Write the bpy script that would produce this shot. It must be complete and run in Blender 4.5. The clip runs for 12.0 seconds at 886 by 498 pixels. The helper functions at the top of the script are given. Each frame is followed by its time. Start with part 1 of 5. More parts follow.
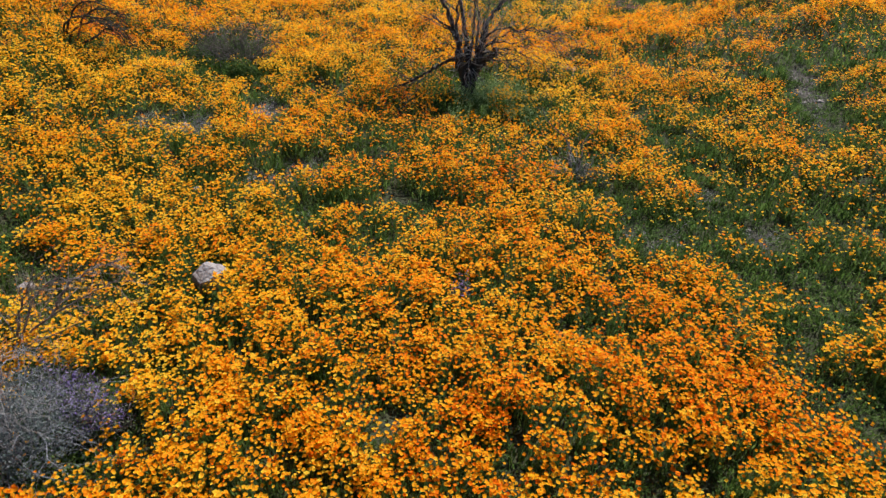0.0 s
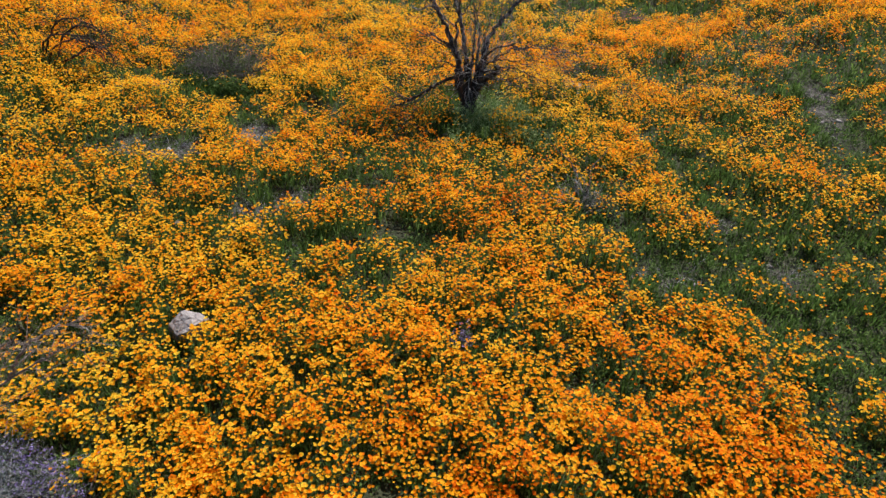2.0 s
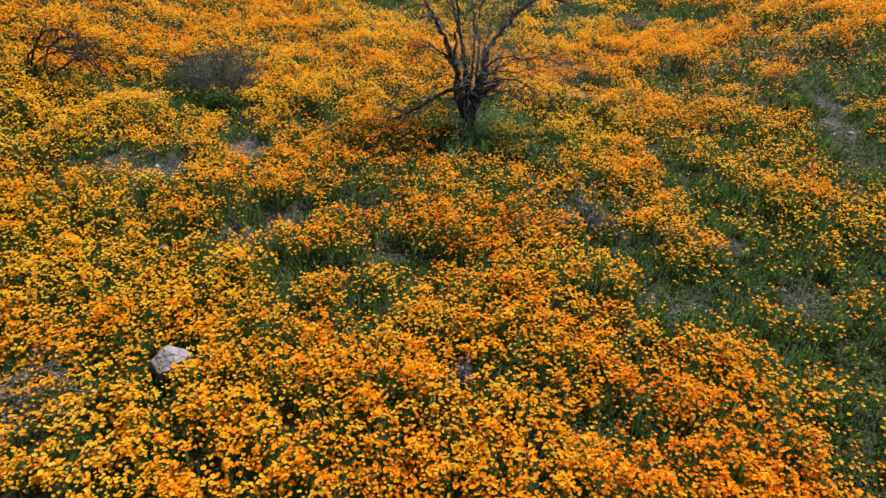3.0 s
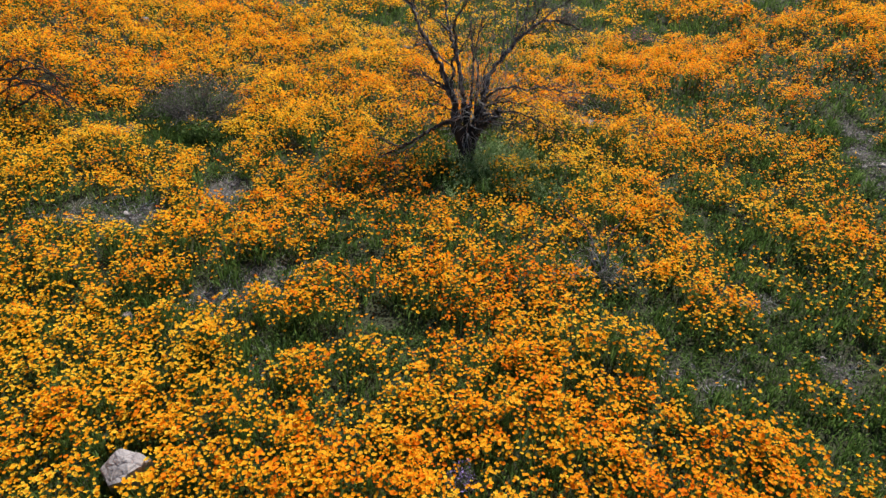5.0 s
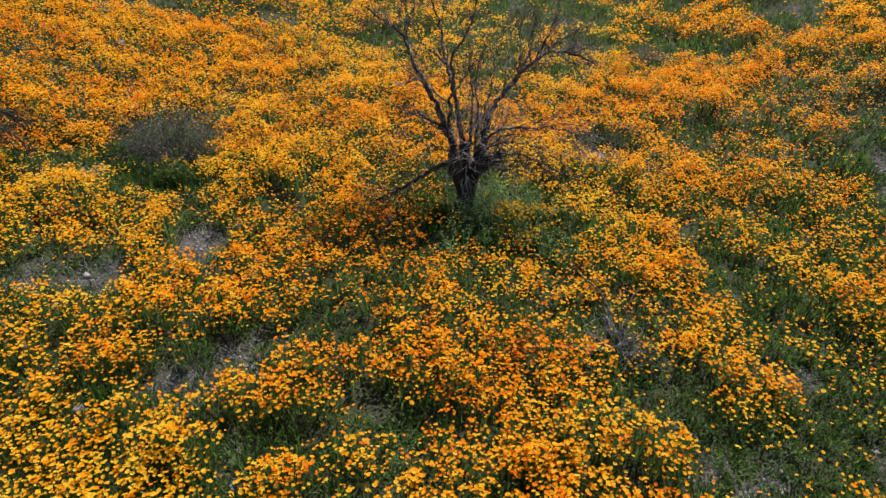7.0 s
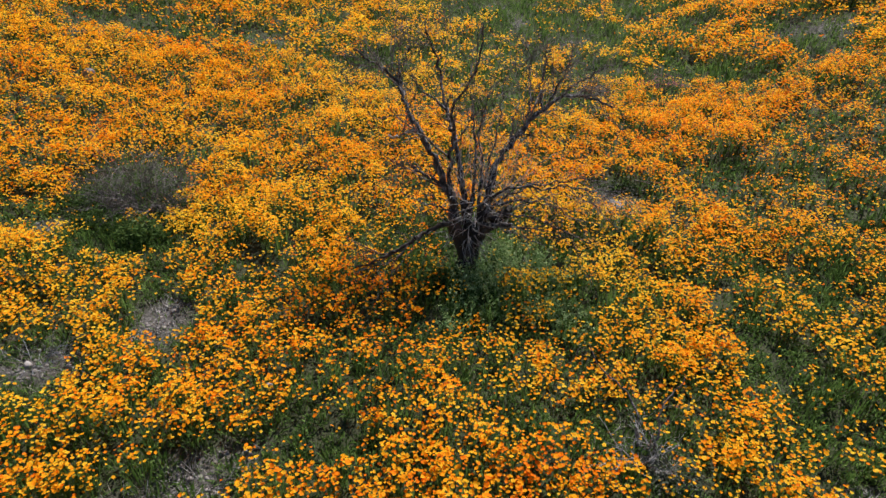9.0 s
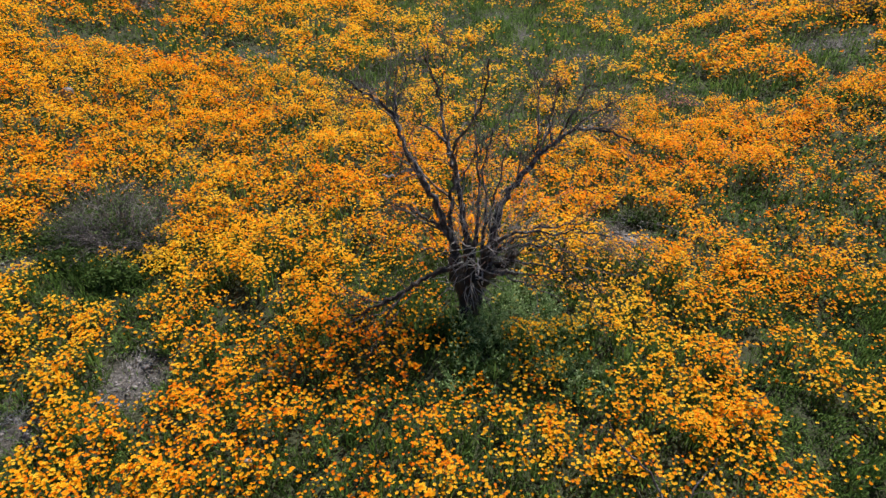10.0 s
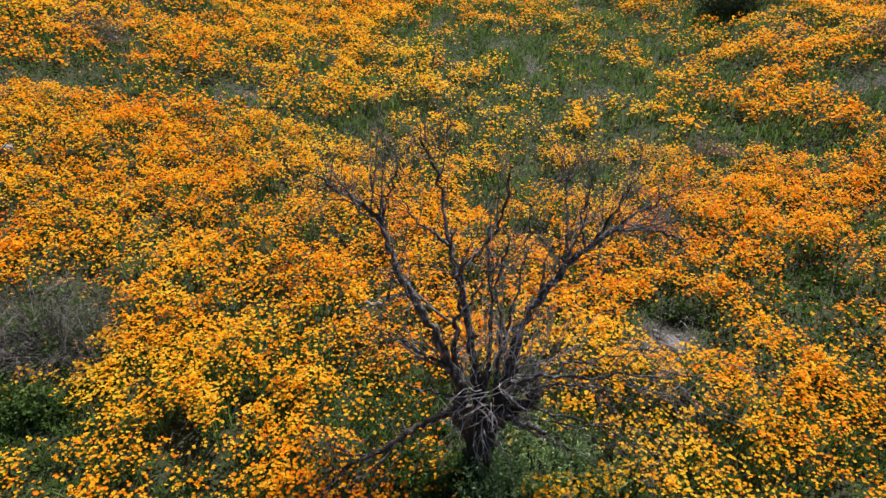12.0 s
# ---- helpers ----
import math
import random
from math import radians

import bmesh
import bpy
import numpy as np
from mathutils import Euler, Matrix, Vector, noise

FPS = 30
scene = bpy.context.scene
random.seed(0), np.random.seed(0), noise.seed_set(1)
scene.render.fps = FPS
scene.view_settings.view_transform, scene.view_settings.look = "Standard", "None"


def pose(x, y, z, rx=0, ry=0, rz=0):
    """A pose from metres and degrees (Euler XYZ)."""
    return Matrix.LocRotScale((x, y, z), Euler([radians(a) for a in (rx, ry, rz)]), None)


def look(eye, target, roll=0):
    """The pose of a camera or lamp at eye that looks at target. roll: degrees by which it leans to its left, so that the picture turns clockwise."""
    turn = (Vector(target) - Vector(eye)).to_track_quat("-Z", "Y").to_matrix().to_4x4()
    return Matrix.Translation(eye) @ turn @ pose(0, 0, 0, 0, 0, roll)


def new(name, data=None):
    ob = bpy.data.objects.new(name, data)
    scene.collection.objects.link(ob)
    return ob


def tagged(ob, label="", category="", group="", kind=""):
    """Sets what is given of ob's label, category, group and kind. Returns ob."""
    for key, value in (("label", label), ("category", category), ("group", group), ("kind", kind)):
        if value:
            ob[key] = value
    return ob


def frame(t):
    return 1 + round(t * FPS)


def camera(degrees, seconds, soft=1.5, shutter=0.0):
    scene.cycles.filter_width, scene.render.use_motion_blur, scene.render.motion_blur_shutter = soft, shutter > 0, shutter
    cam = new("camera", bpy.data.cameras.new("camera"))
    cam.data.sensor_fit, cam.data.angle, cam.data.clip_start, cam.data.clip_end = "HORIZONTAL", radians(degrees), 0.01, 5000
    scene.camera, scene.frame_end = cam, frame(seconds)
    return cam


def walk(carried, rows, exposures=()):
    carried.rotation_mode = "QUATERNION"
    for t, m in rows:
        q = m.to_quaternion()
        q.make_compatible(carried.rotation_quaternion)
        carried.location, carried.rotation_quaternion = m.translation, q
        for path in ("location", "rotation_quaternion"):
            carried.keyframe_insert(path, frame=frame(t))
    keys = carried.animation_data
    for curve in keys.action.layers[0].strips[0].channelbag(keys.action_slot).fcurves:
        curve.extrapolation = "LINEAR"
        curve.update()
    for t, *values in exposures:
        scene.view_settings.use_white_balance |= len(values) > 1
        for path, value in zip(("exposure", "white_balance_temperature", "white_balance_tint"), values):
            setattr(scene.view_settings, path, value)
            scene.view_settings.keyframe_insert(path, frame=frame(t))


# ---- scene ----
cam = camera(70.1, 12.0, soft=1.52)
PATH = [
    (0.0, look((0.338, -10.157, 4.019), (0.237, -6.115, 1.077), 3.30)),
    (0.5, look((0.330, -10.016, 4.024), (0.228, -5.971, 1.087), 3.28)),
    (1.0, look((0.323, -9.861, 4.030), (0.220, -5.813, 1.096), 3.25)),
    (1.5, look((0.316, -9.691, 4.036), (0.213, -5.641, 1.106), 3.20)),
    (2.0, look((0.311, -9.505, 4.044), (0.208, -5.454, 1.117), 3.13)),
    (2.5, look((0.308, -9.304, 4.055), (0.203, -5.251, 1.128), 3.04)),
    (3.0, look((0.305, -9.086, 4.069), (0.199, -5.034, 1.142), 2.93)),
    (3.5, look((0.303, -8.854, 4.086), (0.195, -4.803, 1.159), 2.80)),
    (4.0, look((0.300, -8.611, 4.106), (0.190, -4.560, 1.177), 2.67)),
    (4.5, look((0.296, -8.359, 4.129), (0.185, -4.310, 1.198), 2.53)),
    (5.0, look((0.289, -8.104, 4.153), (0.179, -4.056, 1.220), 2.41)),
    (5.5, look((0.280, -7.847, 4.178), (0.173, -3.800, 1.243), 2.31)),
    (6.0, look((0.269, -7.589, 4.204), (0.165, -3.544, 1.268), 2.22)),
    (6.5, look((0.257, -7.330, 4.230), (0.157, -3.285, 1.293), 2.16)),
    (7.0, look((0.244, -7.064, 4.256), (0.148, -3.020, 1.317), 2.12)),
    (7.5, look((0.231, -6.787, 4.281), (0.138, -2.744, 1.341), 2.10)),
    (8.0, look((0.216, -6.491, 4.305), (0.126, -2.450, 1.362), 2.11)),
    (8.5, look((0.201, -6.172, 4.326), (0.112, -2.132, 1.381), 2.14)),
    (9.0, look((0.184, -5.826, 4.344), (0.096, -1.787, 1.398), 2.18)),
    (9.5, look((0.166, -5.453, 4.358), (0.078, -1.414, 1.412), 2.23)),
    (10.0, look((0.146, -5.056, 4.368), (0.058, -1.015, 1.423), 2.26)),
    (10.5, look((0.125, -4.640, 4.373), (0.036, -0.596, 1.433), 2.26)),
    (11.0, look((0.104, -4.210, 4.373), (0.012, -0.161, 1.442), 2.22)),
    (11.5, look((0.083, -3.770, 4.369), (-0.012, 0.287, 1.448), 2.13)),
    (12.0, look((0.064, -3.321, 4.358), (-0.038, 0.747, 1.453), 1.99)),
]
walk(cam, PATH, [(0.0, 0.52, 6800, 8), (7.0, 0.51, 6800, 8), (12.0, 0.62, 6800, 8)])

# ---- light ----
SUN_ELEV, SUN_AZ = 50.0, 20.0          # degrees; azimuth from +y, negative towards -x
world = bpy.data.worlds.new("sky")
scene.world = world
world.use_nodes = True
wn = world.node_tree.nodes
sky = wn.new("ShaderNodeTexSky")
sky.sky_type = "NISHITA"
sky.sun_disc = False
sky.sun_elevation = radians(SUN_ELEV)
sky.sun_rotation = radians(SUN_AZ)
wn["Background"].inputs["Strength"].default_value = 0.062
world.node_tree.links.new(sky.outputs["Color"], wn["Background"].inputs["Color"])
sun = new("sun", bpy.data.lights.new("sun", "SUN"))
sun.data.energy, sun.data.angle, sun.data.color = 5.0, radians(0.6), (1.0, 0.95, 0.86)
sd = Vector((math.sin(radians(SUN_AZ)) * math.cos(radians(SUN_ELEV)), math.cos(radians(SUN_AZ)) * math.cos(radians(SUN_ELEV)), math.sin(radians(SUN_ELEV))))
sun.matrix_world = look(sd * 40, (0, 0, 0))


# ---- small tools ----
rng = np.random.default_rng(7)


def lattice(ix, iy, seed):
    h = (ix.astype(np.int64) * 374761393 + iy.astype(np.int64) * 668265263 + seed * 1442695041) & 0x7FFFFFFF
    h = ((h ^ (h >> 13)) * 1274126177) & 0x7FFFFFFF
    return ((h ^ (h >> 16)) & 0xFFFF) / 65535.0


def vnoise(x, y, seed=0):
    """Smooth value noise, 0 to 1."""
    ix, iy = np.floor(x), np.floor(y)
    fx, fy = x - ix, y - iy
    fx, fy = fx * fx * (3 - 2 * fx), fy * fy * (3 - 2 * fy)
    a, b = lattice(ix, iy, seed), lattice(ix + 1, iy, seed)
    c, d = lattice(ix, iy + 1, seed), lattice(ix + 1, iy + 1, seed)
    return (a * (1 - fx) + b * fx) * (1 - fy) + (c * (1 - fx) + d * fx) * fy


def fnoise(x, y, seed=0, octaves=3):
    s = sum(vnoise(x * 2**k, y * 2**k, seed + 17 * k) / 2**k for k in range(octaves))
    return s / sum(1 / 2**k for k in range(octaves))


def terrain(x, y):
    """Height of the soil: a shallow trough that rises to both sides, with low bumps."""
    x, y = np.asarray(x, float), np.asarray(y, float)
    side = np.clip(np.abs(x) - 3.1, 0, 4.2)
    out = np.clip(np.abs(x) - 7.3, 0, 40)
    rise = 0.041 * side**2 + 0.16 * out
    bumps = 0.10 * (fnoise(x * 0.55 + 3.1, y * 0.75 + 9.2, 5, 2) - 0.5)
    return -0.16 + rise + bumps


def spots(x, y, rows):
    """Strength, 0 to 1, of soft round patches: x, y, half width, half depth, strength."""
    s = np.zeros_like(x)
    wob = 1.1 * (fnoise(x * 2.6, y * 2.9, 41, 3) - 0.5)
    for cx, cy, rx, ry, a in rows:
        r = np.hypot((x - cx) / rx, (y - cy) / ry) + wob
        s = np.maximum(s, a * np.clip(1.55 - r, 0, 1) ** 0.8)
    return np.clip(s, 0, 1)


BARE = [
    (-2.78, -1.14, 0.25, 0.29, 0.92), (-3.68, -1.87, 0.38, 0.26, 0.98), (-4.4, -2.06, 0.36, 0.16, 0.55),
    (-2.12, -3.34, 0.30, 0.19, 0.85), (-1.74, -2.96, 0.30, 0.18, 0.85), (-1.48, -2.74, 0.22, 0.13, 0.55),
    (6.10, 0.92, 0.15, 0.36, 1), (5.96, 0.20, 0.17, 0.5, 0.95), (5.82, -0.54, 0.15, 0.38, 0.7),
    (3.48, -2.85, 0.12, 0.16, 0.8), (2.68, -3.95, 0.36, 0.14, 0.6), (2.25, -3.55, 0.18, 0.14, 0.4),
    (2.28, 1.46, 0.30, 0.26, 0.85), (7.3, 7.66, 0.8, 0.43, 0.79),
    (-3.9, 7.26, 0.57, 0.36, 0.53), (-1.42, -4.14, 0.11, 0.2, 0.6), (3.95, -3.8, 0.18, 0.17, 0.7),
    (-4.7, 0.19, 0.14, 0.17, 0.7),
]
FAR_BARE = [
    (-0.63, 12.80, 0.17, 0.91, 0.60), (0.96, 10.95, 0.36, 0.33, 0.70), (1.43, 9.64, 0.17, 0.67, 0.70), (-2.66, 8.32, 0.06, 0.44, 0.55),
    (-4.03, 7.24, 0.18, 0.10, 0.50), (2.53, 8.24, 0.26, 0.34, 0.60), (7.15, 7.64, 0.15, 0.32, 0.85), (7.17, 11.02, 0.18, 0.12, 0.60),
    (2.45, 8.35, 0.20, 0.33, 0.50),
]
# shaded hollows where nothing grows: x, y, half width, half depth, strength
HOLES = [(2.44, 1.72, 0.22, 0.16, 1.0), (-3.52, -0.02, 0.2, 0.1, 1.0), (-0.86, -3.74, 0.2, 0.06, 0.8), (-0.66, -2.44, 0.2, 0.07, 0.8)]
# how thickly the poppies stand in places: x, y, half width, half depth, cover
COVER_FRONT = [
    (3.58, -5.55, 0.35, 0.27, 0.22), (3.59, -6.06, 0.28, 0.26, 0.27), (3.39, -6.45, 0.27, 0.20, 0.18), (3.85, -6.45, 0.28, 0.23, 0.18), (3.62, -6.88, 0.26, 0.15, 0.32),
    (3.64, -7.13, 0.15, 0.17, 0.13), (2.57, -4.26, 0.25, 0.26, 0.42), (2.27, -4.89, 0.18, 0.25, 0.47), (1.78, -5.47, 0.22, 0.17, 0.42), (2.21, -5.77, 0.32, 0.08, 0.56),
    (1.52, -5.82, 0.21, 0.14, 0.52), (2.46, -7.19, 0.23, 0.14, 0.22), (1.80, -7.32, 0.22, 0.13, 0.18), (0.98, -6.98, 0.22, 0.14, 0.47), (0.85, -7.26, 0.17, 0.10, 0.37),
    (-0.25, -6.57, 0.08, 0.17, 0.13), (-1.02, -7.11, 0.11, 0.08, 0.32), (-1.85, -5.91, 0.11, 0.18, 0.47), (-0.10, -5.55, 0.13, 0.15, 0.37),
]
COVER_FRONT_LEFT = [
    (-2.65, -7.28, 0.44, 0.46, 0.02), (-2.64, -6.89, 0.26, 0.16, 0.03), (-2.25, -7.39, 0.14, 0.13, 0.32), (-3.78, -5.70, 0.28, 0.29, 0.22), (-3.29, -5.92, 0.35, 0.22, 0.37),
    (-3.16, -5.65, 0.18, 0.12, 0.42), (-4.09, -5.28, 0.23, 0.17, 0.22), (-4.34, -4.79, 0.28, 0.35, 0.37), (-4.46, -4.26, 0.29, 0.30, 0.52), (-2.08, -5.24, 0.16, 0.16, 0.02),
    (0.42, -5.31, 0.13, 0.19, 0.03), (-5.73, -1.78, 0.38, 0.17, 0.47), (-4.54, -2.79, 0.25, 0.19, 0.47), (-5.63, -0.53, 0.71, 0.55, 0.85),
]
COVER_RIGHT_SWATH = [
    (2.28, -3.40, 0.34, 0.43, 0.18), (2.80, -3.88, 0.43, 0.41, 0.15), (2.97, -4.25, 0.42, 0.36, 0.15), (3.91, -3.70, 0.61, 0.42, 0.22), (3.56, -4.60, 0.55, 0.43, 0.15),
    (4.19, -4.48, 0.64, 0.47, 0.15), (4.03, -5.15, 0.54, 0.47, 0.15), (3.46, -1.32, 0.42, 0.49, 0.15), (3.12, -0.92, 0.30, 0.40, 0.13), (3.53, -1.88, 0.36, 0.36, 0.22),
    (3.54, -2.34, 0.35, 0.33, 0.32), (5.09, -3.36, 0.50, 0.51, 0.22), (5.13, -3.89, 0.26, 0.38, 0.13), (5.73, -1.02, 0.46, 0.93, 0.13), (7.05, 1.41, 0.68, 0.96, 0.27),
    (6.53, 1.71, 0.44, 0.91, 0.22), (7.68, 2.04, 0.40, 1.02, 0.22), (5.97, -1.52, 0.40, 0.62, 0.42), (5.93, 0.33, 0.35, 0.71, 0.05),
]
COVER_MID_LEFT = [
    (-5.01, 0.43, 0.34, 0.39, 0.37), (-4.18, 0.31, 0.45, 0.44, 0.27), (-3.65, 0.06, 0.43, 0.37, 0.07), (-3.94, 1.25, 0.58, 0.54, 0.02), (-4.87, -1.02, 0.39, 0.27, 0.61),
    (-2.72, -1.27, 0.30, 0.40, 0.13), (-2.88, -0.91, 0.21, 0.23, 0.42), (-3.52, -2.06, 0.36, 0.31, 0.18), (-4.30, -2.19, 0.41, 0.31, 0.37), (-2.66, -1.99, 0.32, 0.14, 0.61),
    (-2.14, -1.14, 0.30, 0.34, 0.47), (-1.69, -0.58, 0.42, 0.28, 0.47), (-1.33, -1.30, 0.29, 0.20, 0.42), (-1.69, -3.00, 0.30, 0.24, 0.08), (-2.10, -3.32, 0.35, 0.25, 0.13),
    (-2.65, -3.50, 0.33, 0.21, 0.27), (-2.85, -3.78, 0.25, 0.18, 0.32), (-3.58, -3.63, 0.26, 0.23, 0.37), (-2.56, -2.85, 0.32, 0.11, 0.52),
]
COVER_MID = [
    (-0.29, -0.80, 0.27, 0.46, 0.56), (-0.55, -1.36, 0.47, 0.29, 0.37), (-0.66, -2.59, 0.33, 0.28, 0.15), (-1.13, -2.54, 0.31, 0.28, 0.32), (-0.37, -1.86, 0.33, 0.20, 0.27),
    (-0.99, -2.03, 0.36, 0.24, 0.37), (-1.33, -3.92, 0.35, 0.22, 0.03), (-0.86, -3.87, 0.34, 0.20, 0.05), (-1.43, -4.20, 0.20, 0.26, 0.18), (-0.44, -3.75, 0.34, 0.16, 0.22),
    (-0.17, -3.96, 0.29, 0.24, 0.42), (-0.44, -4.09, 0.24, 0.22, 0.47), (-0.46, -4.50, 0.27, 0.21, 0.42), (-1.26, -4.61, 0.19, 0.18, 0.42), (0.00, -3.62, 0.22, 0.20, 0.27),
    (-1.66, -4.43, 0.13, 0.09, 0.52), (0.72, -4.33, 0.23, 0.21, 0.37), (0.59, -3.98, 0.16, 0.11, 0.56), (-3.68, 0.02, 0.27, 0.37, 0.13),
]
COVER_TREE_FOOT = [
    (0.47, -0.37, 0.38, 0.68, 0.07), (0.92, 0.08, 0.37, 0.37, 0.76), (1.32, -0.68, 0.34, 0.38, 0.47), (0.88, -1.19, 0.48, 0.30, 0.44), (1.42, -1.14, 0.26, 0.26, 0.42),
    (1.94, -0.75, 0.30, 0.27, 0.42), (1.01, -2.25, 0.46, 0.23, 0.13), (0.54, -1.87, 0.30, 0.20, 0.47), (0.21, -1.24, 0.28, 0.40, 0.47), (3.06, -1.02, 0.41, 0.26, 0.27),
    (3.70, -0.06, 0.31, 0.32, 0.42), (4.10, -0.34, 0.53, 0.44, 0.27), (4.46, -1.13, 0.29, 0.21, 0.37), (5.36, -0.38, 0.27, 0.27, 0.37), (-0.08, 0.38, 0.26, 0.49, 0.13),
    (2.41, 1.59, 0.34, 0.40, 0.02), (3.89, 2.14, 0.33, 0.41, 0.22), (5.16, 2.24, 0.40, 0.55, 0.27), (5.27, 3.42, 0.40, 0.45, 0.47),
]
COVER_MID_RIGHT = [
    (3.57, -1.84, 0.39, 0.32, 0.18), (3.82, -2.14, 0.39, 0.38, 0.18), (2.94, -1.69, 0.28, 0.20, 0.42), (2.14, -2.52, 0.29, 0.20, 0.42), (1.88, -3.01, 0.23, 0.31, 0.37),
    (2.10, -3.22, 0.27, 0.41, 0.13), (2.44, -3.12, 0.23, 0.22, 0.18), (2.21, -3.55, 0.26, 0.24, 0.13), (2.47, -3.78, 0.31, 0.27, 0.18), (2.63, -4.00, 0.31, 0.22, 0.04),
    (3.06, -3.95, 0.32, 0.33, 0.2), (2.96, -3.60, 0.27, 0.24, 0.18), (3.49, -2.88, 0.18, 0.24, 0.05), (3.92, -2.46, 0.38, 0.34, 0.22), (4.12, -2.73, 0.34, 0.30, 0.42),
    (3.64, -3.81, 0.31, 0.26, 0.27), (3.78, -4.00, 0.17, 0.29, 0.13), (2.36, -4.29, 0.25, 0.20, 0.22), (2.67, -4.35, 0.30, 0.21, 0.13),
]
COVER_RIGHT_FAR = [
    (5.83, 2.49, 0.39, 0.40, 0.42), (5.46, 1.17, 0.36, 0.43, 0.32), (5.98, 0.80, 0.39, 0.78, 0.04), (6.62, 2.22, 0.39, 0.65, 0.2), (4.29, 6.89, 0.50, 0.53, 0.22),
    (4.82, 6.34, 0.74, 0.49, 0.15), (5.37, 5.75, 0.40, 0.46, 0.18), (3.68, 5.65, 0.46, 0.33, 0.32), (6.99, 6.68, 0.78, 0.58, 0.06), (3.22, 8.16, 0.58, 1.22, 0.37),
    (6.79, 4.51, 0.37, 0.35, 0.37), (5.96, 3.62, 0.43, 0.54, 0.37),
]
COVER_FAR_LEFT = [
    (-6.21, 8.27, 0.68, 0.81, 0.27), (-6.65, 7.22, 0.59, 0.43, 0.27), (-6.87, 6.25, 0.56, 0.31, 0.32), (-6.44, 6.58, 0.41, 0.31, 0.27), (-5.70, 7.00, 0.29, 0.27, 0.15),
    (-4.58, 7.32, 0.61, 0.41, 0.22), (-3.85, 7.06, 0.49, 0.47, 0.22), (-3.13, 6.58, 0.56, 0.30, 0.32), (-6.74, 10.48, 0.52, 0.30, 0.27), (-2.80, 8.48, 0.34, 0.92, 0.18),
    (-2.97, 10.02, 0.47, 0.68, 0.37), (-2.01, 10.89, 0.49, 0.48, 0.37), (-1.80, 8.53, 0.33, 0.72, 0.27), (-1.20, 6.53, 0.45, 0.44, 0.05), (-1.57, 6.13, 0.52, 0.48, 0.22),
    (-2.48, 6.03, 0.36, 0.36, 0.37), (-2.30, 3.88, 0.30, 0.30, 0.18), (-2.03, 1.42, 0.29, 0.19, 0.42), (-3.11, 1.37, 0.24, 0.12, 0.56),
]
COVER_FAR_MIDDLE = [
    (-1.45, 5.30, 0.62, 0.50, 0.42), (-1.03, 11.20, 0.49, 1.50, 0.27), (-0.20, 11.38, 0.61, 1.53, 0.18), (0.38, 10.09, 0.69, 0.76, 0.13), (1.24, 9.67, 0.45, 1.59, 0.04),
    (0.68, 7.62, 0.59, 0.59, 0.32), (0.46, 6.40, 0.53, 0.49, 0.18), (2.17, 11.68, 0.52, 1.26, 0.37), (2.10, 8.99, 0.54, 0.93, 0.13), (2.59, 8.44, 0.52, 0.66, 0.18),
    (3.39, 13.30, 0.70, 1.22, 0.22), (4.42, 12.18, 1.03, 1.25, 0.18), (4.40, 10.14, 0.73, 0.55, 0.18), (1.52, 7.25, 0.47, 0.47, 0.32), (1.73, 5.96, 0.65, 0.43, 0.37),
    (1.08, 4.47, 0.45, 0.70, 0.32), (0.46, 4.22, 0.44, 0.48, 0.18), (2.01, 4.38, 0.49, 0.63, 0.32), (-0.21, 4.81, 0.43, 0.46, 0.42),
]
COVER_FAR_RIGHT = [
    (5.71, 12.65, 0.70, 0.86, 0.13), (6.44, 12.58, 0.78, 0.83, 0.04), (5.12, 8.90, 0.62, 0.80, 0.13), (5.66, 8.96, 0.25, 0.43, 0.22), (7.18, 11.78, 1.05, 0.54, 0.32),
    (6.69, 7.80, 0.61, 0.65, 0.18), (6.94, 7.36, 0.48, 0.50, 0.04), (4.65, 6.20, 1.10, 0.35, 0.06), (5.34, 5.78, 0.51, 0.40, 0.13), (3.88, 5.66, 0.49, 0.24, 0.22),
    (3.44, 7.17, 0.59, 0.36, 0.32), (2.56, 6.63, 0.55, 0.44, 0.42), (4.18, 2.54, 0.35, 0.40, 0.18), (4.32, 2.12, 0.31, 0.29, 0.27), (3.95, 1.57, 0.36, 0.26, 0.27),
    (4.16, 1.17, 0.22, 0.29, 0.27), (2.23, 1.74, 0.33, 0.38, 0.02), (2.28, 1.36, 0.26, 0.22, 0.02), (7.61, 8.78, 0.41, 0.63, 0.32),
]
COVER_TREE_NEAR = [
    (0.83, 0.06, 0.32, 0.35, 0.08), (1.34, 0.37, 0.40, 0.23, 0.71), (-0.06, -0.35, 0.21, 0.22, 0.22), (-0.51, 0.46, 0.21, 0.23, 0.15), (-0.58, 0.19, 0.20, 0.21, 0.15),
    (-1.39, 0.01, 0.24, 0.08, 0.52), (-3.92, 0.84, 0.65, 0.38, 0.03), (-3.46, 0.01, 0.45, 0.21, 0.05), (-3.08, -0.47, 0.29, 0.19, 0.32), (0.40, 0.55, 0.33, 0.40, 0.05),
    (0.44, -0.18, 0.26, 0.23, 0.15),
]
COVER_TRUNK = [
    (-0.69, 0.37, 0.32, 0.26, 0.47), (-0.34, -0.13, 0.23, 0.28, 0.27), (-0.83, 0.76, 0.20, 0.17, 0.52), (-0.33, -0.49, 0.28, 0.13, 0.56),
]
